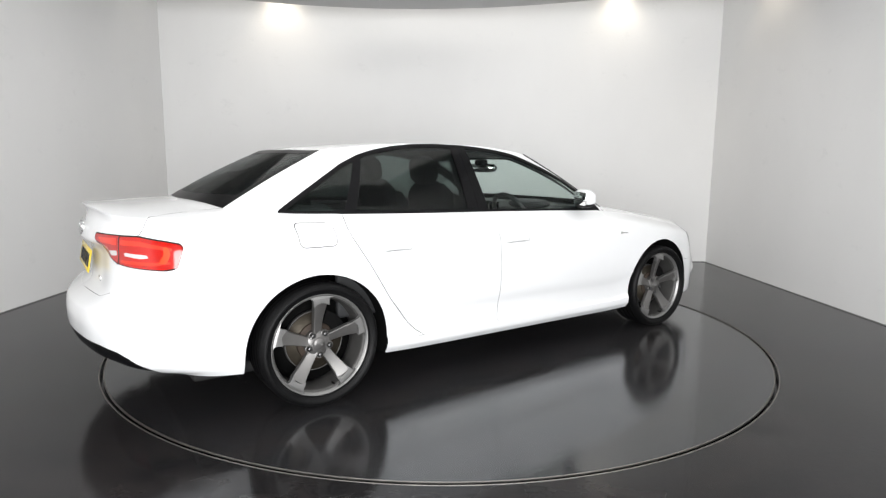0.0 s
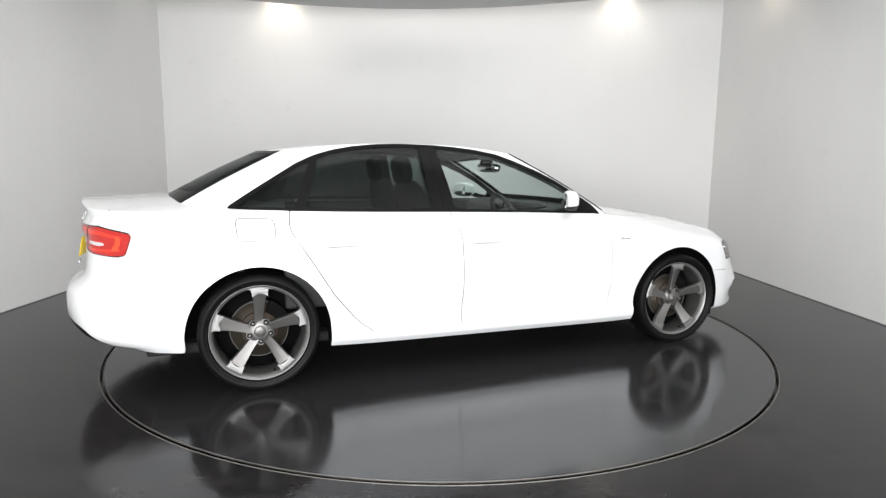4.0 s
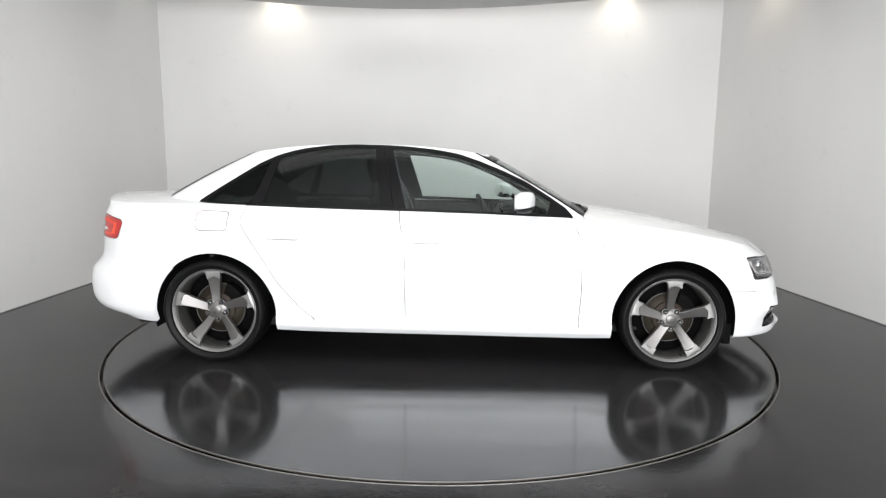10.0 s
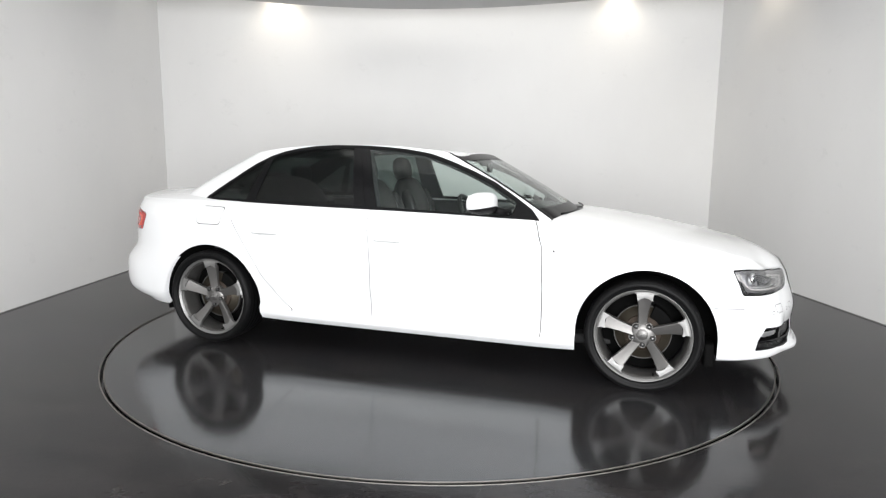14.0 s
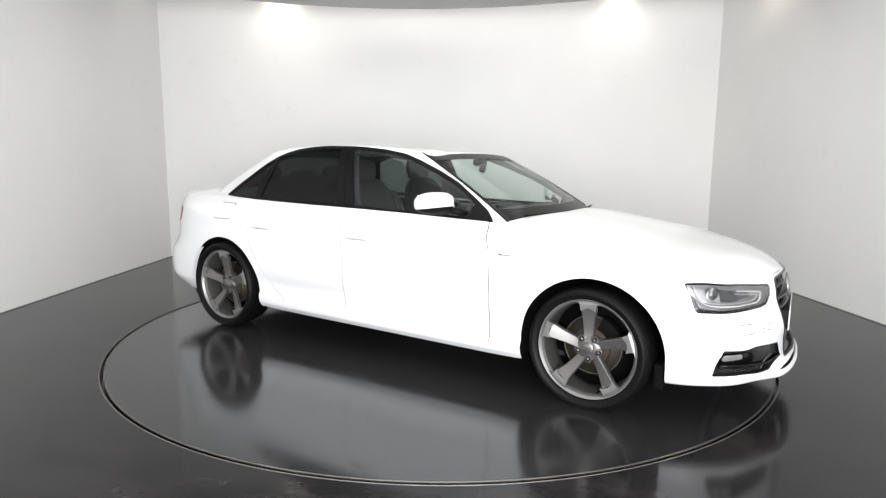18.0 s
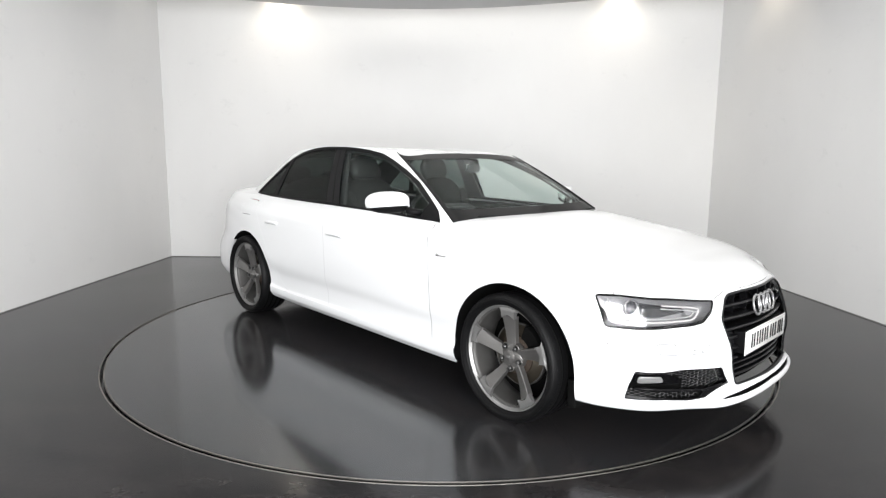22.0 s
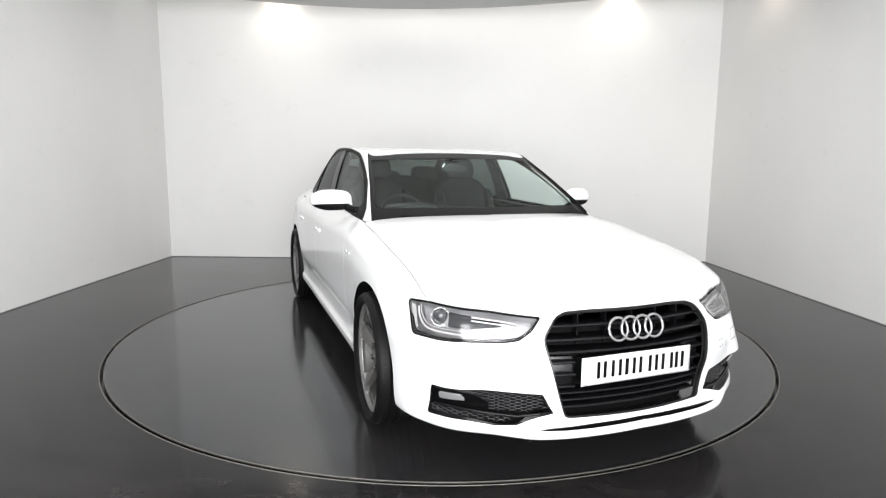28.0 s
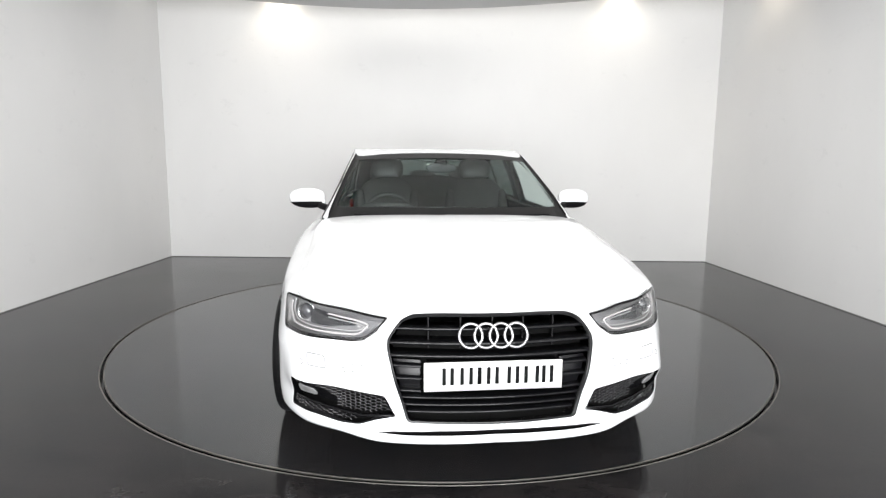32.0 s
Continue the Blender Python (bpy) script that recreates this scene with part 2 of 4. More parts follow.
def both(p):
    """A patch and its mirror image as one, welded on the middle line."""
    q = mirror(p)
    return dict(P=np.vstack([p["P"], q["P"]]), N=np.vstack([p["N"], q["N"]]), S=np.concatenate([p["S"], q["S"]]), T=np.vstack([p["T"], q["T"] + len(p["P"])]), weld=True)


def moved(p, d):
    return dict(p, P=p["P"] + p["N"] * d)


def skin(name, p, mat, parent, label="", rim=.012, thick=0.0, crisp=False):
    """A panel from a patch: its edge folds inwards by rim; with thick it is closed behind."""
    P, N, T = p["P"], p["N"] / (np.linalg.norm(p["N"], axis=1, keepdims=True) + 1e-12), p["T"]
    if p.get("weld") and not crisp:
        r = np.round(P, 5)
        _, first, inv = np.unique(r, axis=0, return_index=True, return_inverse=True)
        inv = inv.reshape(-1)
        acc = np.zeros((len(first), 3))
        np.add.at(acc, inv, N)
        P, N, T = P[first], acc / (np.linalg.norm(acc, axis=1, keepdims=True) + 1e-12), inv[T]
    T = T[(T[:, 0] != T[:, 1]) & (T[:, 1] != T[:, 2]) & (T[:, 0] != T[:, 2])]
    e = np.vstack([T[:, [0, 1]], T[:, [1, 2]], T[:, [2, 0]]])
    key = np.minimum(e[:, 0], e[:, 1]) * (len(P) + 1) + np.maximum(e[:, 0], e[:, 1])
    _, idx, cnt = np.unique(key, return_index=True, return_counts=True)
    border = e[idx[cnt == 1]]
    if thick:
        k = len(P)
        faces = np.vstack([T, T[:, ::-1] + k, np.stack([border[:, 1], border[:, 0], border[:, 0] + k], 1), np.stack([border[:, 1], border[:, 0] + k, border[:, 1] + k], 1)])
        P2, N2 = np.vstack([P, P - N * thick]), np.vstack([N, -N])
    elif rim:
        bv, inv = np.unique(border, return_inverse=True)
        k, bi = len(P), inv.reshape(-1, 2)
        faces = np.vstack([T, np.stack([border[:, 1], border[:, 0], bi[:, 0] + k], 1), np.stack([border[:, 1], bi[:, 0] + k, bi[:, 1] + k], 1)])
        P2, N2 = np.vstack([P, P[bv] - N[bv] * rim]), np.vstack([N, N[bv]])
    else:
        faces, P2, N2 = T, P, N
    me = bpy.data.meshes.new(name)
    me.from_pydata(P2.tolist(), [], faces.tolist())
    me.shade_smooth()
    me.materials.append(mat)
    me.normals_split_custom_set_from_vertices(N2.tolist())
    ob = new(name, me)
    ob.parent = parent
    return tagged(ob, label)



# ---- the room ----
RX, YB, HT = 3.57, 3.30, 3.6


def room():
    floor = bmesh.new()
    # floor sheet with a round well for the turntable
    n = 256
    ring = [floor.verts.new((2.2853 * math.cos(2 * math.pi * k / n), 2.2853 * math.sin(2 * math.pi * k / n), 0)) for k in range(n)]
    low = [floor.verts.new((v.co.x, v.co.y, -.045)) for v in ring]

    def outer(a):
        c, s = math.cos(a), math.sin(a)
        k = min((RX + .6) / abs(c) if abs(c) > 1e-6 else 99, ((YB + .2) if s > 0 else -(YF - .2)) / abs(s) if abs(s) > 1e-6 else 99)
        return (k * c, k * s, 0)

    far = [floor.verts.new(outer(2 * math.pi * k / n)) for k in range(n)]
    for k in range(n):
        j = (k + 1) % n
        floor.faces.new((ring[k], far[k], far[j], ring[j]))
        floor.faces.new((low[k], ring[k], ring[j], low[j]))
    floor.faces.new(low)
    tagged(part("floor", floor, FLOOR, smooth=False), "glossy dark grey epoxy resin floor", "floor", kind="structure")
    # the side walls open slightly towards the entrance
    for name, out in (("wall_back", [(-3.571, 3.269), (3.459, 3.137), (3.66, 3.40), (-3.77, 3.47)]),
                      ("wall_left", [(-3.571, 3.269), (-3.77, 3.47), (-3.9, YF), (-3.63, YF)]),
                      ("wall_right", [(3.459, 3.137), (3.66, YF), (3.9, YF), (3.66, 3.40)])):
        tagged(part(name, slab(out, 0, HT), WALL, smooth=False), "plain white painted plaster studio wall", "wall", kind="structure")
    # thin sealant bead where floor and walls meet
    for a, b2 in (((-3.571, 3.269), (3.459, 3.137)), ((-3.571, 3.269), (-3.63, YF)), ((3.459, 3.137), (3.66, YF))):
        ends = [(x - .004 * (1 if x > 0 else -1), y - .004, .002) for x, y in (a, b2)]
        pts = [Vector(ends[0]).lerp(Vector(ends[1]), k / 40) for k in range(41)]
        tagged(part("trim", tube(pts, .0065, 6), SEAL), "thin grey sealant bead along the wall's foot", "trim", kind="structure")
    # unseen wall behind the camera, with the wide vehicle entrance assumed for the daylight
    a, b = DOOR_X - DOOR_W / 2, DOOR_X + DOOR_W / 2
    front = join(box(a + 4.1, .2, HT, ((a - 4.1) / 2, YF - .1, HT / 2)), box(4.1 - b, .2, HT, ((b + 4.1) / 2, YF - .1, HT / 2)), box(DOOR_W, .2, HT - DOOR_H, (DOOR_X, YF - .1, (HT + DOOR_H) / 2)))
    tagged(part("wall_front", front, WALL, smooth=False), "white painted wall with a wide vehicle entrance", "wall", kind="structure")
    tagged(part("ceiling", box(2 * RX + 1.0, YB - YF + .4, .2, (0, (YB + YF) / 2, HT + .1)), CEIL, smooth=False), "plain grey painted ceiling above the lights", "ceiling", kind="structure")


def turntable():
    t = new("turntable")
    tagged(t, "round flush car turntable with grey glossy deck and steel edge", "turntable")
    part("deck", lathe([(0, -.043), (2.2528, -.043), (2.2528, -.0), (0, 0)], 256), DISC, t, "glossy dark grey turntable deck", smooth=False)
    part("edge_ring", lathe([(2.2533, -.006), (2.2603, -.006), (2.2603, .0), (2.2591, .0015), (2.2543, .0015), (2.2533, 0)], 256, close=True), STEEL, t, "worn steel edge ring", smooth=False)
    return t


def soffit():
    cx, cy, rad = -0.443, -2.453, 5.093
    xs = np.linspace(-3.54, 3.44, 61)
    out = [(x, cy + math.sqrt(rad ** 2 - (x - cx) ** 2)) for x in xs] + [(3.44, -2.9), (-3.54, -2.9)]
    s = part("suspended_ceiling", slab(out[::-1], 3.0, 3.12), CEIL, smooth=False)
    tagged(s, "grey suspended ceiling raft with a curved edge", "ceiling raft", kind="structure")


room()
soffit()
TURNTABLE = turntable()
well = lathe([(2.2778, -.006), (2.2849, -.006), (2.2849, .0), (2.2838, .0015), (2.2790, .0015), (2.2778, 0)], 256, close=True)
tagged(part("floor_trim", well, STEEL, smooth=False), "thin worn steel trim round the turntable well", "trim", kind="structure")
# ---- the car's surface: ring shells in the car's own axes (x ahead, y to its left, z up) ----
def slopes(t, v):
    h, d = np.diff(t), np.diff(v, axis=0) / np.diff(t)[:, None]
    m = np.empty_like(v)
    m[0], m[-1] = d[0], d[-1]
    a = h[1:, None] / (h[1:] + h[:-1])[:, None]
    m[1:-1] = a * d[:-1] + (1 - a) * d[1:]
    return m


def monotone(t, v):
    d = np.diff(v, axis=0) / np.diff(t)[:, None]
    m = slopes(t, v)
    p = d[:-1] * d[1:]
    m[1:-1] = np.where(p <= 0, 0, np.sign(d[1:]) * np.minimum(np.abs(m[1:-1]), 2.5 * np.minimum(np.abs(d[:-1]), np.abs(d[1:]))))
    return m


def spline(t, v, q, flat=False):
    """Cubic through the values v at t, read at q."""
    t, v, q = np.asarray(t, float), np.asarray(v, float), np.asarray(q, float)
    one = v.ndim == 1
    v = v[:, None] if one else v
    m = monotone(t, v) if flat else slopes(t, v)
    i = np.clip(np.searchsorted(t, q) - 1, 0, len(t) - 2)
    h = (t[i + 1] - t[i])[:, None]
    u = (q[:, None] - t[i][:, None]) / h
    r = ((2 * u**3 - 3 * u**2 + 1) * v[i] + (u**3 - 2 * u**2 + u) * h * m[i]
         + (-2 * u**3 + 3 * u**2) * v[i + 1] + (u**3 - u**2) * h * m[i + 1])
    return r[:, 0] if one else r


def plan(points, n):
    """A half outline from nose centre to tail centre, square to the middle line: n points and, for each given point, its share of the length."""
    p = np.array(points, float)
    e = np.vstack([p[1] * (1, -1), p, p[-2] * (1, -1)])
    t = np.concatenate([[0], np.cumsum(np.linalg.norm(np.diff(e, axis=0), axis=1))])
    fine = spline(t, e, np.linspace(t[1], t[-2], 4000))
    L = np.concatenate([[0], np.cumsum(np.linalg.norm(np.diff(fine, axis=0), axis=1))])
    s = np.linspace(0, L[-1], n)
    c = np.stack([np.interp(s, L, fine[:, k]) for k in (0, 1)], 1)
    key = np.array([L[np.argmin(((fine - q) ** 2).sum(1))] for q in p])
    return c, s, key


def grid_patch(P, S):
    """A patch from a grid of points: places, normals, the length along the outline, triangles."""
    du, dv = np.gradient(P, axis=0), np.gradient(P, axis=1)
    N = np.cross(du, dv)
    N /= np.linalg.norm(N, axis=2, keepdims=True) + 1e-12
    a, b = P.shape[:2]
    k = np.arange(a * b).reshape(a, b)
    q = np.stack([k[:-1, :-1], k[1:, :-1], k[1:, 1:], k[:-1, 1:]], -1).reshape(-1, 4)
    T = np.vstack([q[:, [0, 1, 2]], q[:, [0, 2, 3]]])
    return dict(P=P.reshape(-1, 3), N=N.reshape(-1, 3), S=S.reshape(-1), T=T)


OUT = [(2.262, 0), (2.245, .2), (2.20, .4), (2.125, .58), (2.04, .72), (1.88, .84), (1.65, .895), (1.404, .912), (.8, .903), (0, .903),
       (-.8, .903), (-1.404, .912), (-1.75, .9), (-1.92, .882), (-2.12, .838), (-2.285, .725), (-2.375, .55), (-2.43, .3), (-2.455, 0)]
# sections (height, inset) from the bottom edge to the shoulder, keyed by the outline's point
SECTION = {
    0: [(.216, .012), (.227, -.012), (.243, -.016), (.288, .008), (.37, .012), (.45, .004), (.53, .015), (.60, .035), (.665, .06), (.706, .10)],
    2: [(.212, .0), (.222, -.026), (.240, -.032), (.285, .002), (.37, .008), (.45, .002), (.53, .015), (.60, .035), (.665, .06), (.708, .105)],
    3: [(.212, .03), (.223, .000), (.246, -.010), (.30, .006), (.38, .0), (.46, .0), (.55, .018), (.61, .036), (.665, .06), (.712, .115)],
    4: [(.211, .032), (.223, .007), (.252, -.002), (.31, .004), (.392, -.026), (.47, -.010), (.555, .012), (.625, .028), (.685, .052), (.742, .122)],
    5: [(.212, .035), (.226, .012), (.26, .004), (.32, .0), (.40, .0), (.48, .0), (.56, .01), (.64, .022), (.71, .045), (.778, .13)],
    7: [(.22, .02), (.25, .01), (.30, .0), (.38, .0), (.48, .0), (.58, .0), (.67, .008), (.745, .022), (.795, .055), (.858, .17)],
    8: [(.195, .045), (.235, .015), (.268, .012), (.290, .033), (.38, .027), (.47, .008), (.66, .0), (.79, .005), (.855, .020), (.926, .116)],
    9: [(.20, .045), (.24, .015), (.275, .012), (.299, .036), (.39, .030), (.48, .008), (.66, .0), (.80, .004), (.865, .022), (.951, .138)],
    10: [(.205, .045), (.245, .015), (.28, .012), (.304, .032), (.39, .026), (.48, .006), (.66, .0), (.80, .006), (.875, .024), (.967, .14)],
    11: [(.24, .02), (.27, .01), (.32, .0), (.40, .0), (.50, .0), (.60, .0), (.70, .004), (.82, .012), (.895, .035), (.982, .158)],
    13: [(.254, .04), (.297, .012), (.35, .0), (.44, .0), (.54, .004), (.66, .025), (.80, .04), (.89, .06), (.948, .105), (.985, .165)],
    14: [(.272, .10), (.300, .035), (.35, .004), (.44, .0), (.53, .010), (.65, .055), (.79, .07), (.895, .095), (.955, .130), (.986, .172)],
    16: [(.27, .17), (.32, .06), (.39, .008), (.47, .0), (.555, .010), (.65, .09), (.80, .105), (.885, .105), (.960, .130), (.995, .126)],
    17: [(.27, .17), (.32, .058), (.39, .009), (.47, .0), (.555, .010), (.653, .115), (.80, .13), (.875, .095), (.975, .128), (1.020, .108)],
    18: [(.27, .17), (.32, .055), (.39, .01), (.47, .0), (.555, .01), (.655, .125), (.80, .135), (.868, .088), (.98, .126), (1.032, .103)],
}
NS, NW = 560, 104


def lower_shell():
    c, s, key = plan(OUT, NS)
    d = np.gradient(c, axis=0)
    n = np.stack([d[:, 1], -d[:, 0]], 1)
    n /= np.linalg.norm(n, axis=1, keepdims=True)
    n[0], n[-1] = (1, 0), (-1, 0)
    ks = key[list(SECTION)]
    tab = np.array(list(SECTION.values()), float)
    sec = np.stack([np.stack([spline(ks, tab[:, r, k], s, True) for k in (0, 1)], 1) for r in range(10)], 1)
    w = np.linspace(0, 9, NW)
    P = np.empty((NS, NW, 3))
    for i in range(NS):
        zi = spline(np.arange(10.0), sec[i], w, True)
        P[i, :, :2] = c[i] - n[i] * zi[:, 1:]
        P[i, :, 2] = zi[:, 0]
    P[0, :, 1] = P[-1, :, 1] = 0
    return grid_patch(P, np.repeat(s[:, None], NW, 1)), P


MID = [(2.162, .706), (2.07, .763), (1.9, .811), (1.72, .848), (1.51, .890), (1.29, .924), (1.05, .956), (.85, .966),
       (0, 1.0), (-1.5, 1.05), (-1.75, 1.05), (-1.95, 1.046), (-2.15, 1.036), (-2.34, 1.03)]


def top_shell(P):
    """Bonnet, cowl and boot lid: across from the shoulder to the middle line."""
    edge = P[:, -1]
    m = np.array(MID)[::-1]
    zc = spline(m[:, 0], m[:, 1], np.clip(edge[:, 0], m[0, 0], m[-1, 0]), True)
    r = np.linspace(0, 1, 40)
    Q = np.empty((len(edge), 40, 3))
    Q[:, :, 0] = edge[:, :1]
    Q[:, :, 1] = edge[:, 1:2] * (1 - r)
    f = 1 - (1 - r) ** 3.4
    Q[:, :, 2] = edge[:, 2:3] + (zc[:, None] - edge[:, 2:3]) * f
    return grid_patch(Q, np.repeat(np.arange(len(edge))[:, None], 40, 1).astype(float))


BELT = [(.975, 0), (.96, .25), (.925, .5), (.885, .688), (.75, .785), (0, .768), (-.8, .765), (-1.4, .745), (-1.66, .688), (-1.80, .60), (-1.875, .4), (-1.905, .2), (-1.915, 0)]
BELTZ = [.935, .935, .935, .93, .93, .955, .972, .972, .980, 1.012, 1.030, 1.036, 1.038]
RAIL = [(.30, 0), (.297, .2), (.286, .42), (.262, .565), (.12, .60), (-.2, .618), (-.6, .622), (-.95, .600), (-1.18, .556), (-1.275, .475), (-1.335, .3), (-1.36, .15), (-1.365, 0)]
RAILZ = [1.324, 1.322, 1.313, 1.300, 1.330, 1.360, 1.367, 1.350, 1.325, 1.316, 1.319, 1.321, 1.322]


def upper_shell():
    # both outlines run on the share of length between their own points, so that the pillars keep together
    u = np.linspace(0, 12, 260)

    def run(points, z):
        p = np.array(points, float)
        e = np.vstack([p[1] * (1, -1), p, p[-2] * (1, -1)])
        zz = np.concatenate([[z[1]], z, [z[-2]]])
        k = np.arange(-1.0, 14.0)
        return np.column_stack([spline(k, e, u), spline(k, zz, u)])

    A, B = run(BELT, BELTZ), run(RAIL, RAILZ)
    w = np.linspace(0, 1, 44)
    out = np.stack([A[:, 0] - B[:, 0], A[:, 1] - B[:, 1], 0.6 * np.hypot(A[:, 0] - B[:, 0], A[:, 1] - B[:, 1])], 1)
    out /= np.linalg.norm(out, axis=1, keepdims=True) + 1e-9
    P = A[:, None] + (B - A)[:, None] * w[None, :, None] + out[:, None] * (4 * w * (1 - w) * 0.014)[None, :, None]
    P[0, :, 1] = P[-1, :, 1] = 0
    S = np.repeat(u[:, None], 44, 1)
    return grid_patch(P, S), P


ROOF = [(.30, 1.324), (.23, 1.331), (.15, 1.339), (0, 1.352), (-.3, 1.370), (-.6, 1.377), (-.9, 1.370), (-1.1, 1.355), (-1.25, 1.338), (-1.365, 1.322)]


def roof_shell(P):
    edge = P[:, -1]
    m = np.array(ROOF)[::-1]
    zc = spline(m[:, 0], m[:, 1], np.clip(edge[:, 0], m[0, 0], m[-1, 0]), True)
    r = np.linspace(0, 1, 36)
    Q = np.empty((len(edge), 36, 3))
    Q[:, :, 0] = edge[:, :1]
    Q[:, :, 1] = edge[:, 1:2] * (1 - r)
    Q[:, :, 2] = edge[:, 2:3] + (zc[:, None] - edge[:, 2:3]) * (1 - (1 - r) ** 2.4)
    return grid_patch(Q, np.repeat(np.arange(len(edge))[:, None], 36, 1).astype(float))



# ---- the car ----
CAR = tagged(new("car"), "white four-door saloon car on dark five-spoke alloy wheels", "car")
LOWER, LP = lower_shell()
TOP = top_shell(LP)
UPPER, UP = upper_shell()
ROOFP = roof_shell(UP)
GAP = .0021
ARCH = ((1.397, .319, .373), (-1.419, .310, .384))


def sz(p):
    return np.column_stack([p["S"], p["P"][:, 2]])


def xz(p):
    return p["P"][:, [0, 2]]


def xy(p):
    return p["P"][:, [0, 1]]


def inside(p, poly, view, gap=GAP):
    return clip(p, region(poly, view(p)) + gap)


def outside(p, poly, view, gap=GAP):
    return clip(p, gap - region(poly, view(p)))


def line(p, view, a, b, gap=GAP):
    """The piece to the left of the line from a to b."""
    q, a, b = view(p), np.array(a, float), np.array(b, float)
    e = (b - a) / np.linalg.norm(b - a)
    return clip(p, (q - a) @ np.array((e[1], -e[0])) + gap)


def arches(p, more=0.0):
    for x, z, r in ARCH:
        p = clip(p, r + more - np.hypot(p["P"][:, 0] - x, np.maximum(p["P"][:, 2] - z, 0)))
    return p


def merged(*ps):
    k, out = 0, dict(P=[], N=[], S=[], T=[])
    for p in ps:
        out["P"].append(p["P"]), out["N"].append(p["N"]), out["S"].append(p["S"]), out["T"].append(p["T"] + k)
        k += len(p["P"])
    return dict({n: np.concatenate(v) for n, v in out.items()}, weld=True)


def pair(name, p, mat, label="", parent=None, **kw):
    """The same panel on the right and on the left of the car."""
    return [skin(name, q, mat, parent or CAR, label, **kw) for q in (mirror(p), p)]


# outlines on the unrolled side: length from the nose, height
HEAD = [(1.014, .700), (1.004, .708), (.90, .711), (.80, .703), (.703, .6955), (.526, .681), (.418, .673), (.455, .622), (.505, .588), (.566, .579), (.64, .577), (.83, .571), (.945, .574), (.962, .580), (.984, .638)]
GRILLE = rounded([(-.2, .693), (.20, .692), (.318, .687), (.362, .670), (.392, .630), (.410, .600), (.409, .57), (.326, .291), (-.2, .288)], .018)
FOG = rounded([(.836, .403), (.655, .403), (.53, .394), (.414, .387), (.376, .320), (.364, .311), (.43, .295), (.514, .268), (.60, .263), (.70, .270), (.868, .270)], .008)
SLOT = [(-.2, .274), (.20, .269), (.38, .263), (.46, .255), (.32, .253), (-.2, .260)]


def bonnet_line():
    """The bonnet's shut line: a smooth curve in plan, raised onto the shoulder."""
    x, y = (.86, 1.09, 1.285, 1.5, 1.69, 1.76, 1.81, 1.86, 1.90), (.789, .785, .782, .779, .777, .776, .774, .768, .761)
    out = []
    for k in np.nonzero((SLEN > .925) & (SLEN < 1.99))[0]:
        col = LP[k, NW // 2:]
        want = np.interp(col[-1, 0], x, y)
        out.append((float(SLEN[k]), float(np.interp(-want, -col[:, 1], col[:, 2]))))
    return out


SLEN = plan(OUT, NS)[1]
BONNET = [(-.2, .704), (.316, .699), (.418, .677), (.526, .685), (.703, .6995), (.80, .707), (.90, .715)] + bonnet_line() + [(1.99, 1.2), (-.2, 1.2)]
BUMPER = [(-.2, .1), (1.3, .1), (1.3, .512), (1.12, .508), (.945, .503), (.94, .56), (.93, .60), (.93, .74), (-.2, .74)]
TAIL = rounded([(5.60, .905), (5.15, .912), (4.915, .880), (4.898, .862), (4.93, .768), (5.0, .757), (5.157, .765), (5.32, .775), (5.42, .80), (5.60, .87)], .02)
LID = [(5.115, 1.3), (5.125, .94), (5.15, .913), (5.315, .90), (5.335, .775), (5.40, .635), (5.5, .612), (6.2, .605), (6.2, 1.3)]
REARB = [(4.3, .590), (4.62, .597), (4.77, .615), (4.95, .640), (4.985, .66), (4.995, .757), (5.335, .775), (5.40, .635), (5.5, .612), (6.2, .605), (6.2, 0), (4.3, 0)]
DIFFUSER = [(4.90, .0), (4.90, .20), (4.96, .258), (5.01, .284), (5.07, .318), (5.13, .350), (5.165, .376), (5.22, .400), (5.35, .416), (5.53, .421), (6.2, .424), (6.2, 0)]
FDOOR = [(.755, 1.2), (.772, .925), (.790, .895), (.822, .79), (.833, .547), (.832, .42), (.829, .33), (.826, .240), (-.235, .255), (-.236, .40), (-.233, .60), (-.245, .80), (-.27, .90), (-.318, 1.2)]
RDOOR = [(-.318, 1.2), (-.27, .90), (-.245, .80), (-.233, .60), (-.236, .40), (-.235, .255), (-.775, .255), (-.802, .290), (-.845, .318), (-.90, .370), (-1.02, .52), (-1.12, .685), (-1.20, .81), (-1.238, .87), (-1.248, .915), (-1.235, .965), (-1.225, 1.2)]
SILL = [(-1.2, 0), (-1.2, .262), (-1.02, .268), (-.81, .283), (-.72, .277), (-.235, .277), (.79, .264), (1.02, .255), (1.2, .25), (1.2, 0)]
FLAP = rounded([(-1.525, .950), (-1.325, .944), (-1.322, .832), (-1.515, .832)], .03)
DLO = [(.80, .80), (.775, .928), (.735, .975), (.641, 1.039), (.5, 1.128), (.36, 1.194), (.215, 1.252), (.08, 1.297), (-.072, 1.323), (-.22, 1.338), (-.357, 1.346), (-.571, 1.350), (-.72, 1.344),
       (-.857, 1.329), (-.97, 1.307), (-1.07, 1.277), (-1.175, 1.229), (-1.272, 1.169), (-1.407, 1.085), (-1.545, .995), (-1.53, .984), (-1.45, .80)]


def dlo(q):
    """Distance from the window opening's edge."""
    return region(DLO, q) - .017


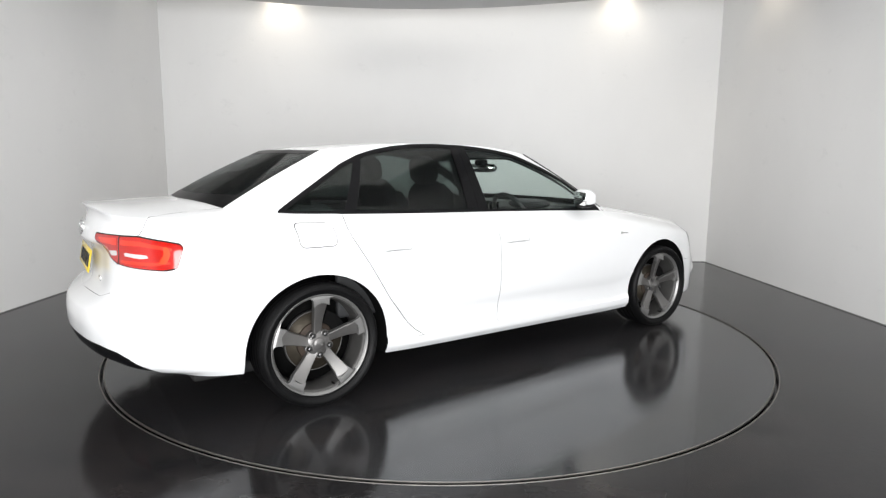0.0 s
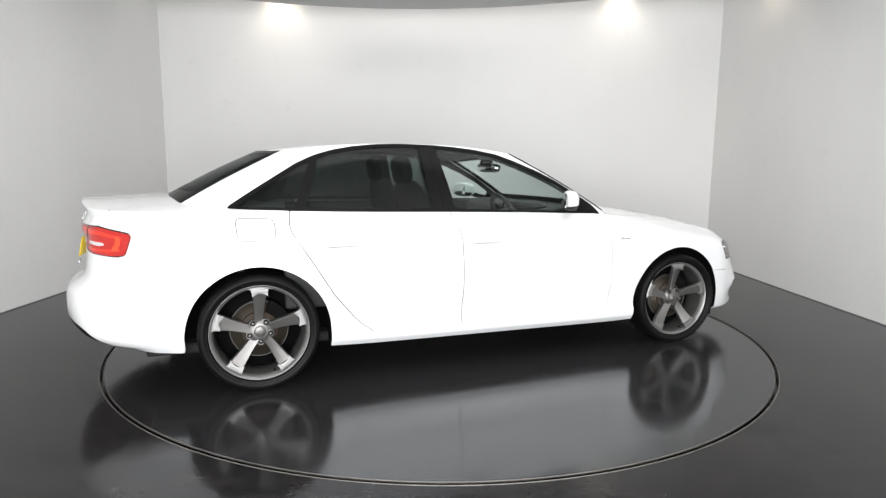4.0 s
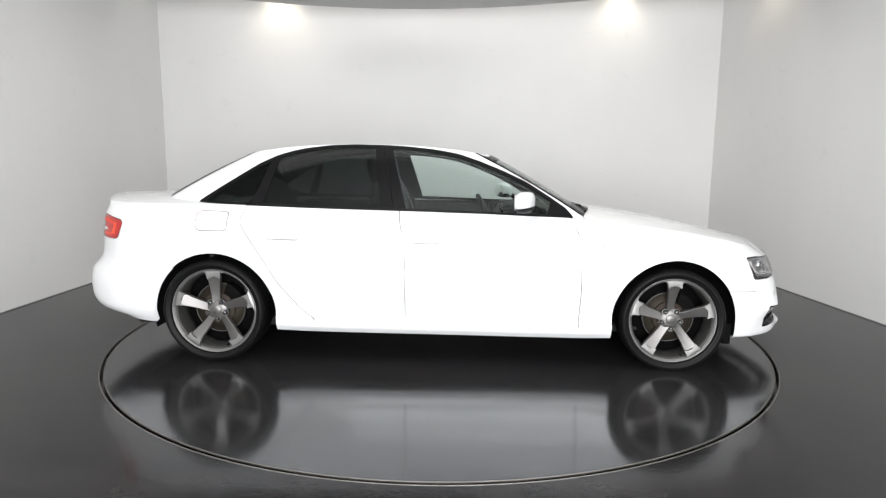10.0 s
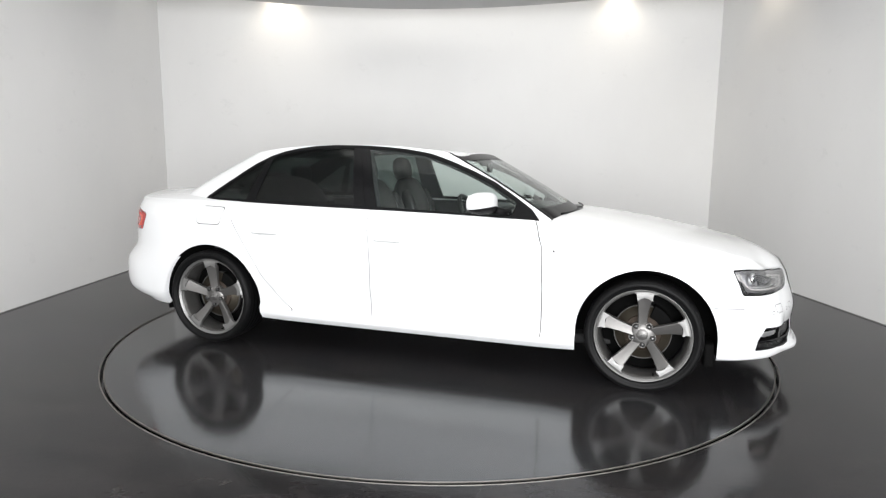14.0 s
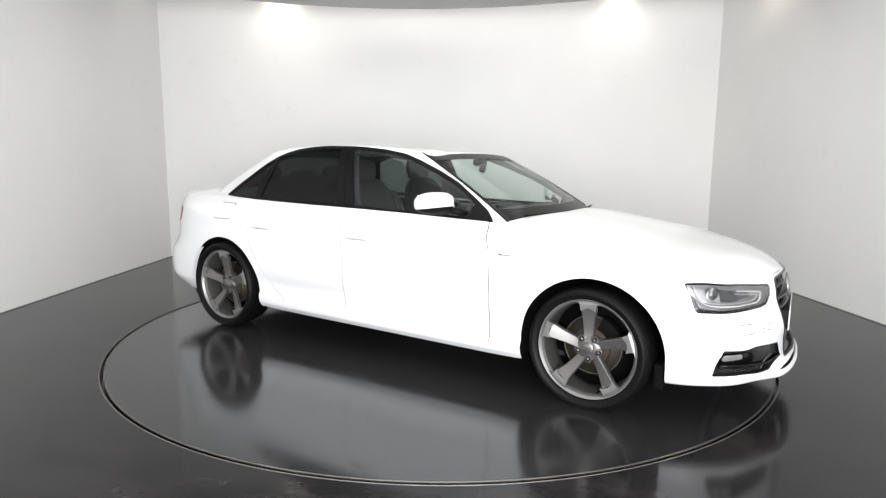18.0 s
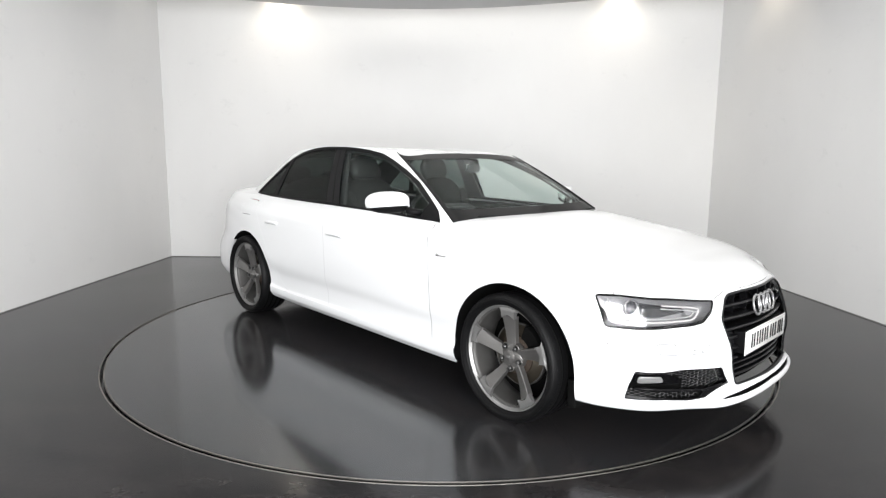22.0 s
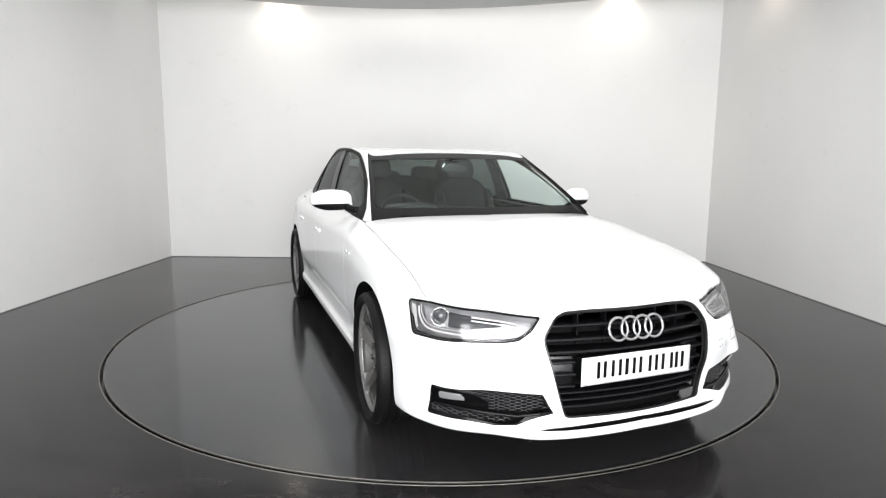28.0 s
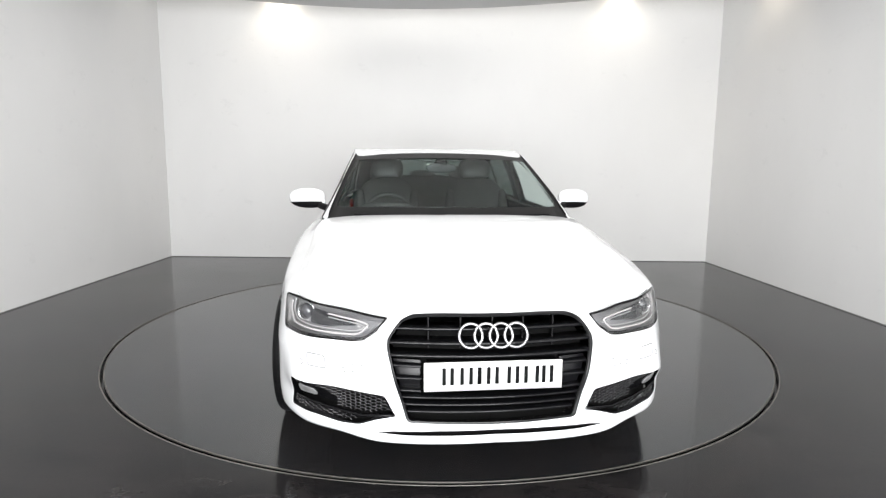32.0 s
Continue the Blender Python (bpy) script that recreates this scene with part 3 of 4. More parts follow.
def body_panels():
    low = arches(LOWER)
    lamps = lambda p: outside(outside(p, HEAD, sz), BONNET, sz, .0011)
    # front bumper with its openings
    b = lamps(inside(low, BUMPER, sz))
    for o in (GRILLE, FOG, SLOT):
        b = outside(b, o, sz, 0)
    skin("front_bumper", both(b), PAINT, CAR, "white painted front bumper with black lower openings", rim=.008)
    # bonnet
    front = clip(TOP, .985 - TOP["P"][:, 0] - .12 * (TOP["P"][:, 1] / .7) ** 2)
    bon = merged(inside(inside(LOWER, BONNET, sz, .0009), [(.3, .5), (3, .5), (3, 2), (.3, 2)], xz, 0), front)
    bon = clip(bon, .862 - bon["P"][:, 0])
    bon["weld"] = True
    skin("bonnet", both(bon), PAINT, CAR, rim=.004)
    # wings
    w = lamps(outside(outside(outside(low, BUMPER, sz, .0017), FDOOR, xz, .003), SILL, xz))
    w = clip(w, .7 - w["P"][:, 0])
    pair("front_wing", w, PAINT, rim=.005)
    # doors
    for name, poly in (("front_door", FDOOR), ("rear_door", RDOOR)):
        d = inside(low, poly, xz)
        d = outside(d, SILL, xz, .0007)
        doors = pair(name, d, PAINT, rim=.002)
        x0, x1, z0 = ((-.198, -.012, .783), (-1.071, -.887, .793))[name == "rear_door"]
        for ob, sgn in zip(doors, (-1, 1)):
            n = 14
            pts = [(x0 + (x1 - x0) * k / n, sgn * (.899 + .014 * math.sin(math.pi * min(max(k / n, .0), 1)) ** .45), z0 + .004 * math.sin(math.pi * k / n)) for k in range(n + 1)]
            bm = tube(pts, .0095, 10)
            bmesh.ops.scale(bm, vec=(1, 1, 1.25), verts=bm.verts, space=Matrix.Translation((0, 0, -z0)))
            grip = part("door_handle", bm, PAINT, ob)
            # grey strip below the grip, coloured as the shade in its gap
            low_pts = [(p[0], p[1] - sgn * .0085, p[2] - .0125) for p in pts[1:-1]]
            part("handle_gap", tube(low_pts, .0025, 6), SEAM, grip, "grey strip for the shade in the gap under the handle")
    # sills
    s = clip(inside(low, SILL, xz, .0007), np.abs(inside(low, SILL, xz, .0007)["P"][:, 0]) - 1.06)
    pair("sill", s, PAINT, rim=.008)
    # rear quarters, flap, rear bumper, boot lid
    q = outside(outside(outside(outside(low, RDOOR, xz), REARB, sz), LID, sz), TAIL, sz)
    q = clip(outside(q, SILL, xz), q_x(outside(q, SILL, xz), -.5))
    shelf = [(-2.136, .626), (-1.75, .581), (-1.70, .48), (-1.25, .52), (-1.25, .95), (-2.136, .95)]
    strip = inside(TOP, shelf, xy)
    q2 = outside(q, FLAP, xz)
    pair("rear_quarter_panel", merged(q2, strip), PAINT, rim=.003)
    pair("fuel_flap", inside(q, FLAP, xz), PAINT, rim=.002)
    rb = outside(inside(low, REARB, sz, -.0006), TAIL, sz)
    skin("rear_bumper", both(outside(rb, DIFFUSER, sz, .001)), PAINT, CAR, rim=.03)
    skin("diffuser", both(moved(inside(rb, DIFFUSER, sz, .001), -.005)), BLACK, CAR, "black plastic rear diffuser", rim=.03)
    lid = outside(clip(TOP, TOP["P"][:, 0] + 1.70), shelf, xy)
    lid = merged(outside(inside(LOWER, LID, sz), TAIL, sz), lid)
    skin("boot_lid", both(lid), PAINT, CAR, rim=.0006, crisp=True)
    # black strip at the screen's foot
    c = clip(TOP, TOP["P"][:, 0] - 1.03)
    c = clip(c, .72 - c["P"][:, 0])
    skin("cowl", both(moved(c, -.012)), BLACK, CAR, "black plastic cowl under the windscreen", rim=.01)
    # inner sheet seen through the gaps, its shade put into a near-black colour
    inner = outside(arches(LOWER, .012), DIFFUSER, sz, 0)
    inner = clip(inner, inner["P"][:, 2] - .92)
    for o in (GRILLE, FOG, SLOT, HEAD, TAIL):
        inner = outside(inner, o, sz, .0)
    skin("inner_structure", both(moved(inner, -.022)), SHADOWED, CAR, rim=0)
    # wheel wells
    for x, z, r in ARCH:
        for sgn in (-1, 1):
            bm = bmesh.new()
            n = 28
            rows = []
            edge = [(r + .006, -.1)] + [((r + .006) * math.cos(math.pi * k / n), (r + .006) * math.sin(math.pi * k / n)) for k in range(n + 1)] + [(-r - .006, -.1)]
            for dx, dz in edge:
                near = np.hypot(LOWER["P"][:, 0] - x - dx, LOWER["P"][:, 2] - z - dz).argmin()
                rows.append([bm.verts.new((x + dx, sgn * yy, z + dz)) for yy in (LOWER["P"][near, 1] - .005, .62)])
            for a, b2 in zip(rows, rows[1:]):
                bm.faces.new((a[0], b2[0], b2[1], a[1]))
            bm.faces.new([r2[1] for r2 in rows])
            part("wheel_arch_liner", bm, DARK, CAR)
    for sgn in (-1, 1):
        part("air_deflector", box(.05, .20, .13, (1.735, sgn * .745, .235), .012), DARK, CAR)
    part("floor_pan", box(3.9, 1.45, .06, (-.05, 0, .23), .02), COATING, CAR)


def q_x(p, x):
    return p["P"][:, 0] - x


def greenhouse():
    u = UPPER["S"]
    z = UPPER["P"][:, 2]
    fs = u - np.interp(z, (.94, 1.12, 1.30), (3.46, 3.50, 3.62))
    fr = np.interp(z, (1.03, 1.18, 1.315), (9.05, 8.85, 8.6)) - u
    screen = clip(UPPER, fs)
    rear = clip(UPPER, fr)
    keep = clip(UPPER, np.maximum(-fs + .012, -fr + .012))
    rail = clip(keep, .001 - dlo(xz(keep)))
    pair("roof_frame", rail, PAINT)
    skin("roof", both(ROOFP), PAINT, CAR, rim=.02)
    skin("windscreen", both(moved(screen, -.003)), SCREEN, CAR, "clear greenish laminated windscreen", thick=.004)
    skin("rear_window", both(moved(rear, -.003)), PRIVACY, CAR, "dark tinted rear window", thick=.004)
    seal = clip(UPPER, np.maximum(np.abs(fs + .03) - .035, .945 - z))
    pair("windscreen_seal", moved(seal, .006), BLACK, "black rubber strip beside the windscreen", rim=.022)
    # printed borders of the two screens
    for base, f, name in ((screen, 0, "windscreen_border"), (rear, 1, "rear_window_border")):
        zz, uu, PP = base["P"][:, 2], base["S"], base["P"]
        if f == 0:
            edge = np.interp(zz, (.94, 1.12, 1.30), (3.46, 3.50, 3.62)) - uu
            d = np.minimum.reduce([edge * .12, (zz - .962) * 1.0, (np.interp(np.abs(PP[:, 1]), (0, .4, .57), (1.304, 1.297, 1.287)) - zz) * 2.4])
        else:
            edge = uu - np.interp(zz, (1.03, 1.18, 1.315), (9.05, 8.85, 8.6))
            d = np.minimum.reduce([edge * .12 - .01, zz - 1.07, 1.312 - zz])
        skin(name, both(moved(clip(base, d - (.034, .012)[f]), -.0015)), INK, CAR, "black printed screen border", rim=0)
    # side windows
    side = clip(keep, dlo(xz(keep)) + .001)
    d = dlo(xz(side))
    belt = np.interp(side["P"][:, 0], (-1.5, -.31, .5, .775), (.996, .972, .944, .934)) + .006
    pane = np.maximum(d + .020, belt - side["P"][:, 2])
    g = clip(side, pane)
    fdoor = line(g, xz, (-.335, 1.34), (-.236, .96), 0)
    fdoor = line(fdoor, xz, (.612, .92), (.672, 1.06), 0)
    quarter = line(g, xz, (-1.222, .97), (-1.095, 1.28), .002)
    rdoor = line(line(g, xz, (-1.055, 1.28), (-1.150, .97), 0), xz, (-.396, .97), (-.445, 1.34), 0)
    names = (("quarter_window", quarter, PRIVACY), ("rear_door_window", rdoor, PRIVACY), ("front_door_window", fdoor, CLEAR))
    for n, p, m in names:
        if len(p["T"]):
            pair(n, moved(p, -.006), m, thick=.004)
    # trim: all of the opening but the panes
    f = clip(side, -pane)
    pair("window_trim", moved(f, .001), BLACK, "black window surround", rim=.012)

    def post(a, b, c, e, name, mat):
        q = line(line(g, xz, a, b, 0), xz, c, e, 0)
        pair(name, moved(q, .0005), mat, rim=.01)

    post((-1.095, 1.28), (-1.222, .97), (-1.150, .97), (-1.055, 1.28), "rear_door_post", BLACK)
    post((-.445, 1.34), (-.396, .97), (-.316, .97), (-.392, 1.34), "rear_door_frame", SATIN)
    post((-.388, 1.34), (-.312, .97), (-.236, .96), (-.335, 1.34), "front_door_frame", SATIN)
    q = line(g, xz, (.672, 1.06), (.612, .92), 0)
    pair("mirror_triangle", moved(q, .0005), BLACK, rim=.01)


def front_end():
    # grille: backing, frame and slats
    g = inside(LOWER, GRILLE, sz, 0)
    skin("grille_backing", both(moved(g, -.075)), DARK, CAR, rim=0)
    frame_ring = clip(g, -region(GRILLE, sz(g)) - .006)
    grille = skin("grille", both(moved(frame_ring, .003)), PIANO, CAR, "gloss black single-frame grille", rim=.009)
    xs = lambda z: float(np.interp(z, (.28, .45, .53, .60, .70), (2.245, 2.25, 2.24, 2.225, 2.175)))
    half = lambda z: float(np.interp(z, (.29, .33, .595, .638, .694), (.285, .340, .409, .391, .309))) - .010

    def slat(z, t, depth, y0=None, y1=None, mat=PIANO, back=.03):
        h = half(z)
        y0, y1 = (-h if y0 is None else y0), (h if y1 is None else y1)
        bm = bmesh.new()
        rows = []
        for k in range(17):
            y = y0 + (y1 - y0) * k / 16
            x = xs(z) - back - .29 * y * y
            rows.append([bm.verts.new(v) for v in ((x - .003, y, z + t * .5), (x + .001, y, z + t * .36), (x + .003, y, z), (x + .001, y, z - t * .36), (x - .003, y, z - t * .5), (x - depth, y, z - t / 2 + .008), (x - depth, y, z + t / 2 + .008))])
        for a, b in zip(rows, rows[1:]):
            for k in range(7):
                bm.faces.new((a[k], b[k], b[(k + 1) % 7], a[(k + 1) % 7]))
        bmesh.ops.recalc_face_normals(bm, faces=bm.faces)
        part("grille_slat", bm, mat, grille)

    for z in (.632, .582, .536):
        slat(z, .013, .05)
    for z in (.498, .452, .404):
        slat(z, .012, .05, None, -.27)
        slat(z, .012, .05, .27, None)
    for z in (.378, .350, .322):
        slat(z, .010, .05)
    for y in (-.24, -.12, 0, .12, .24):
        part("grille_rib", box(.03, .006, .12, (xs(.62) - .055 - .29 * y * y, y, .617), .001), SATIN, grille, smooth=False)
    # blanking panels beside the plate
    pan = inside(g, [(.285, .39), (.9, .39), (.9, .525), (.285, .525)], sz, 0)
    for q in (mirror(pan), pan):
        skin("blanking_panel", moved(q, -.046), PIANO, grille, rim=.01)
    # four plain chrome rings
    for k in range(4):
        y = -.0855 + .057 * k
        x = xs(.627) - .006 - .29 * y * y
        pts = [(x + .0 - .35 * (.046 * math.sin(a)) * .6, y + .0435 * math.cos(a), .616 + .044 * math.sin(a)) for a in np.linspace(0, 2 * math.pi, 33)[:-1]]
        part("emblem_ring", tube(pts, .0053, 8, True), HOUSE, grille, "bright chrome ring")
    plate = part("number_plate", box(.006, .522, .112, (2.224, 0, .467), .0025, 1), PLATEW, CAR, "white number plate with dark bars")
    for y, w in zip((-.178, -.104, -.052, .002, .085, .160, .226), (.048, .052, .014, .05, .05, .062, .048)):
        for e in (-1, 1):
            part("plate_bar", box(.002, .0135, .066, (2.2282, (y + e * (w / 2 - .008)) * .93 - .006, .469)), INK, plate, smooth=False)
    part("plate_border", join(box(.002, .51, .002, (2.2278, 0, .518)), box(.002, .51, .002, (2.2278, 0, .416)), box(.002, .002, .1, (2.2278, .254, .467)), box(.002, .002, .1, (2.2278, -.254, .467))), HOUSE, plate, smooth=False)
    part("plate_holder", box(.05, .50, .10, (2.195, 0, .467), .004), BLACK, CAR)
    # lower openings with honeycomb and fog lamps
    fog = inside(LOWER, FOG, sz, 0)
    f = region(FOG, sz(fog))
    pair("air_intake_frame", moved(clip(fog, -f - .005), -.004), SATIN, rim=.035)
    pair("air_intake_backing", moved(fog, -.05), DARK, rim=0)
    slot = inside(LOWER, SLOT, sz, 0)
    skin("splitter_slot", both(moved(slot, -.03)), DARK, CAR, rim=0)
    body_at = surface_at
    for sgn in (-1, 1):
        # dark blade across the opening
        pts = [body_at(s, z, -.007, sgn) for s, z in ((.826, .318), (.74, .313), (.63, .305), (.504, .297), (.43, .307), (.364, .312))]
        part("intake_blade", tube(pts, .0065, 8), SATIN, CAR)
        lampb = [(.826, .376), (.745, .383), (.671, .370), (.609, .334), (.62, .326), (.721, .325), (.828, .326)]
        # honeycomb: flattened hexagons, each drawn by its upper three edges
        net = []
        for i in range(24):
            for j in range(14):
                s0, z0 = .376 + i * .0205, .246 + j * .0122 + (i % 2) * .0061
                blade = np.interp(s0, (.366, .416, .504, .629, .83), (.313, .311, .297, .304, .318))
                if region(FOG, np.array([(s0, z0)]))[0] > -.010 or region(lampb, np.array([(s0, z0)]))[0] < .008 or abs(z0 - blade) < .010:
                    continue
                row = [body_at(s0 + ds, z0 + dz, -.012, sgn) for ds, dz in ((-.0135, 0), (-.007, .0061), (.007, .0061), (.0135, 0))]
                net.append(tube(row, .0018, 5))
        cells = join(*net)
        tagged(part("honeycomb_mesh", cells, NET, CAR, smooth=True), kind="stuff")
        lp = inside(LOWER, rounded(lampb, .012), sz, 0)
        lp = lp if sgn > 0 else mirror(lp)
        fl = skin("fog_lamp", moved(lp, -.022), SATIN, CAR, "dark round-cornered fog lamp", rim=.02)
        rp = inside(LOWER, rounded([(.815, .362), (.722, .364), (.705, .338), (.80, .333), (.818, .334)], .005), sz, 0)
        skin("fog_reflector", moved(rp if sgn > 0 else mirror(rp), -.017), SILVER, fl, "bright fog lamp reflector", rim=.01)
    # washer covers and tow cover
    disc = lambda s, z, r: [(s + r * math.cos(q), z + r * math.sin(q)) for q in np.linspace(0, 2 * math.pi, 21)[:-1]]
    for name, poly, wd in (("washer_cover_seam", rounded([(.755, .517), (.667, .515), (.652, .465), (.74, .468)], .010), .0040), ("sensor_seam", disc(.773, .475, .012), .0030), ("sensor_seam", disc(.58, .472, .012), .0030), ("tow_cover_seam", rounded([(.545, .50), (.495, .50), (.497, .466), (.545, .466)], .008), .0028)):
        p = inside(LOWER, poly, sz, 0)
        ring = clip(p, -region(poly, sz(p)) - wd)
        pair(name, moved(ring, .0006), SEAM, rim=0)


def surface_at(s, z, lift=0.0, sgn=1):
    """A point of the car's side by its length from the nose and its height."""
    k = min(int(np.searchsorted(SLEN, s)), NS - 1)
    col = LP[k]
    i = np.interp(z, col[:, 2], np.arange(NW))
    a, t = int(i), i - int(i)
    b = min(a + 1, NW - 1)
    nn = LOWER["N"].reshape(NS, NW, 3)
    p, n = col[a] * (1 - t) + col[b] * t, nn[k, a] * (1 - t) + nn[k, b] * t
    p = p + n * lift
    return (p[0], sgn * p[1], p[2])


def lamps():
    h = inside(LOWER, HEAD, sz, .0035)
    d = region(HEAD, sz(h))
    for sgn in (-1, 1):
        side = (lambda p: p) if sgn > 0 else mirror
        lamp = skin("headlight", side(moved(h, -.055)), HOUSE, CAR, "clear headlight with bright reflector and dark surround", rim=0)
        skin("lens", side(moved(h, -.001)), LENS, lamp, thick=.003)
        foot = np.interp(sz(h)[:, 0], (.42, .455, .505, .566, .64, .83, .94, .97), (.67, .622, .588, .579, .577, .571, .580, .64)) + .012
        walls = clip(h, np.minimum(-d - .0055, sz(h)[:, 1] - foot))
        skin("bezel", side(moved(walls, -.004)), SATIN, lamp, "dark lamp rim", rim=.004)
        skin("housing_wall", side(moved(clip(h, -d - .005), -.009)), HOUSE, lamp, rim=.045)
        # running light: a bright hook along the foot and back over the inner end, with a thinner line beside it
        hook = [(.956, .690), (.938, .652), (.912, .618), (.86, .602), (.74, .599), (.62, .600), (.545, .604), (.512, .622), (.500, .645), (.545, .656), (.62, .665), (.69, .672)]
        for lift, up, rad, name, mat, label in ((-.020, 0, .0045, "light_guide", WHITELENS, "white running light strip"), (-.030, .013, .0028, "reflector_step", SILVER, "")):
            pts = np.array([surface_at(q, z + up * (1 if k < 8 else -1), lift, sgn) for k, (q, z) in enumerate(hook)])
            fine = spline(np.arange(len(pts)), pts, np.linspace(0, len(pts) - 1, 56))
            part(name, tube(fine, rad, 8), mat, lamp, label)
        # bright outer bowl, dark middle panel, bright inner wedge, pale side marker
        for name, poly, depth, mat, label in (
                ("reflector", [(.955, .705), (.80, .698), (.79, .62), (.92, .618)], -.046, BOWL, "bright outer reflector"),
                ("dark_panel", [(.80, .694), (.66, .681), (.575, .658), (.57, .636), (.70, .621), (.80, .624)], -.036, SHADE, "dark grey inner lamp panel"),
                ("inner_reflector", [(.65, .685), (.50, .674), (.45, .665), (.50, .620), (.545, .612), (.562, .634), (.57, .660)], -.034, HOUSE, ""),
                ("side_marker", [(1.000, .696), (.978, .690), (.945, .600), (.958, .594), (.972, .62)], -.014, WHITELENS, "")):
            q = inside(h, rounded(poly, .006), sz, 0)
            skin(name, side(moved(q, depth)), mat, lamp, label, rim=.008)
        c = Vector(surface_at(.842, .664, -.052, sgn))
        ax = Vector((.93, sgn * .36, 0)).normalized().to_track_quat("Z", "Y").to_matrix().to_4x4()
        m = Matrix.Translation(c) @ ax
        part("projector_ring", lathe([(.034, .0), (.039, .012), (.039, .022), (.037, .024), (.034, .016)], 32, m, True), CHROME, lamp)
        part("projector_lens", lathe([(.033, .006), (.030, .017), (.022, .026), (.011, .031), (0, .0325)], 32, m), PROJ, lamp, "round glass projector lens")
    # tail lamps, split at the boot lid
    t = inside(LOWER, TAIL, sz, .003)
    for poly, name, lab in (([(4.8, .7), (5.322, .7), (5.322, .98), (4.8, .98)], "tail_light", "red outer tail light with white strip"),
                            ([(5.326, .7), (5.7, .7), (5.7, .98), (5.326, .98)], "lid_light", "red tail light on the boot lid")):
        p = inside(t, poly, sz, 0)
        dd = np.maximum(region(TAIL, sz(p)), region(poly, sz(p)))
        for sgn, pm in ((-1, mirror), (1, lambda v: v)):
            ob = skin(name, pm(moved(p, -.001)), REDLENS, CAR, lab, rim=.03)
            edge = clip(p, -dd - .005)
            skin("lens_edge", pm(moved(edge, .0008)), GLOSS, ob, "dark lamp edge", rim=.002) if name == "tail_light" else None
            bars = ([(5.26, .835), (5.09, .828), (5.075, .816), (5.12, .811), (5.26, .820)], [(5.30, .866), (5.30, .890), (5.14, .888), (4.955, .858), (4.955, .845), (5.14, .868)], [(5.30, .788), (5.30, .801), (5.05, .796), (4.965, .80), (4.965, .788), (5.05, .781)])
            if name == "tail_light":
                w = inside(p, rounded(bars[0], .006), sz, 0)
                skin("clear_strip", pm(moved(w, .0012)), WHITELENS, ob, "whitish clear strip", rim=.003)
                w = inside(p, rounded([(5.005, .866), (4.975, .862), (4.965, .83), (4.985, .79), (5.03, .79), (5.00, .83)], .008), sz, 0)
                skin("indicator_band", pm(moved(w, .0009)), AMBER, ob, "orange indicator band", rim=.002)
                for bb in bars[1:]:
                    w = inside(p, rounded(bb, .006), sz, 0)
                    skin("glow_band", pm(moved(w, .0008)), REDLIT, ob, "bright red ribbed band", rim=.002)
            else:
                w = inside(p, [(5.34, .838), (5.43, .832), (5.40, .812), (5.34, .816)], sz, 0)
                skin("clear_strip", pm(moved(w, .0012)), WHITELENS, ob, rim=.003)
                w = inside(p, [(5.34, .895), (5.56, .89), (5.52, .865), (5.34, .862)], sz, 0)
                skin("glow_band", pm(moved(w, .0008)), REDLIT, ob, rim=.002)


def rear_end():
    plate = part("rear_number_plate", box(.006, .522, .112, (0, 0, 0), .0025, 1, pose(-2.352, 0, .757, 0, 11, 0)), PLATEY, CAR, "yellow rear number plate with dark bars")
    for y, w in zip((-.178, -.104, -.052, .002, .085, .160, .226), (.048, .052, .014, .05, .05, .062, .048)):
        for e in (-1, 1):
            part("plate_bar", box(.002, .0135, .066, (-.0042, -(y + e * (w / 2 - .008)) * .93, 0), 0, 1, pose(-2.352, 0, .757, 0, 11, 0)), INK, plate, smooth=False)
    for k in range(4):
        y = -.075 + .05 * k
        pts = [(-2.358 + .008 * math.sin(a) + .1 * y * y, y + .034 * math.cos(a), .912 + .032 * math.sin(a)) for a in np.linspace(0, 2 * math.pi, 29)[:-1]]
        part("emblem_ring", tube(pts, .0042, 8, True), CHROME, CAR, "bright chrome ring")
    part("badge_bar", box(.004, .06, .022, (-2.328, -.43, .70), .001, 1, ), CHROME, CAR)
    part("wing_badge", join(box(.074, .004, .007, surface_at(1.915, .768, .0015, -1), .001), box(.026, .005, .015, surface_at(1.945, .771, .0015, -1), .001)), CHROME, CAR, "small chrome wing badge")
    # wipers
    for y0, y1, x0, x1 in ((.60, -.02, .93, .985), (-.05, -.58, .995, .90)):
        pts = [(x0 + (x1 - x0) * k / 8 + .02 * math.sin(math.pi * k / 8), y0 + (y1 - y0) * k / 8, .957) for k in range(9)]
        part("wiper", tube(pts, .006, 6), BLACK, CAR)


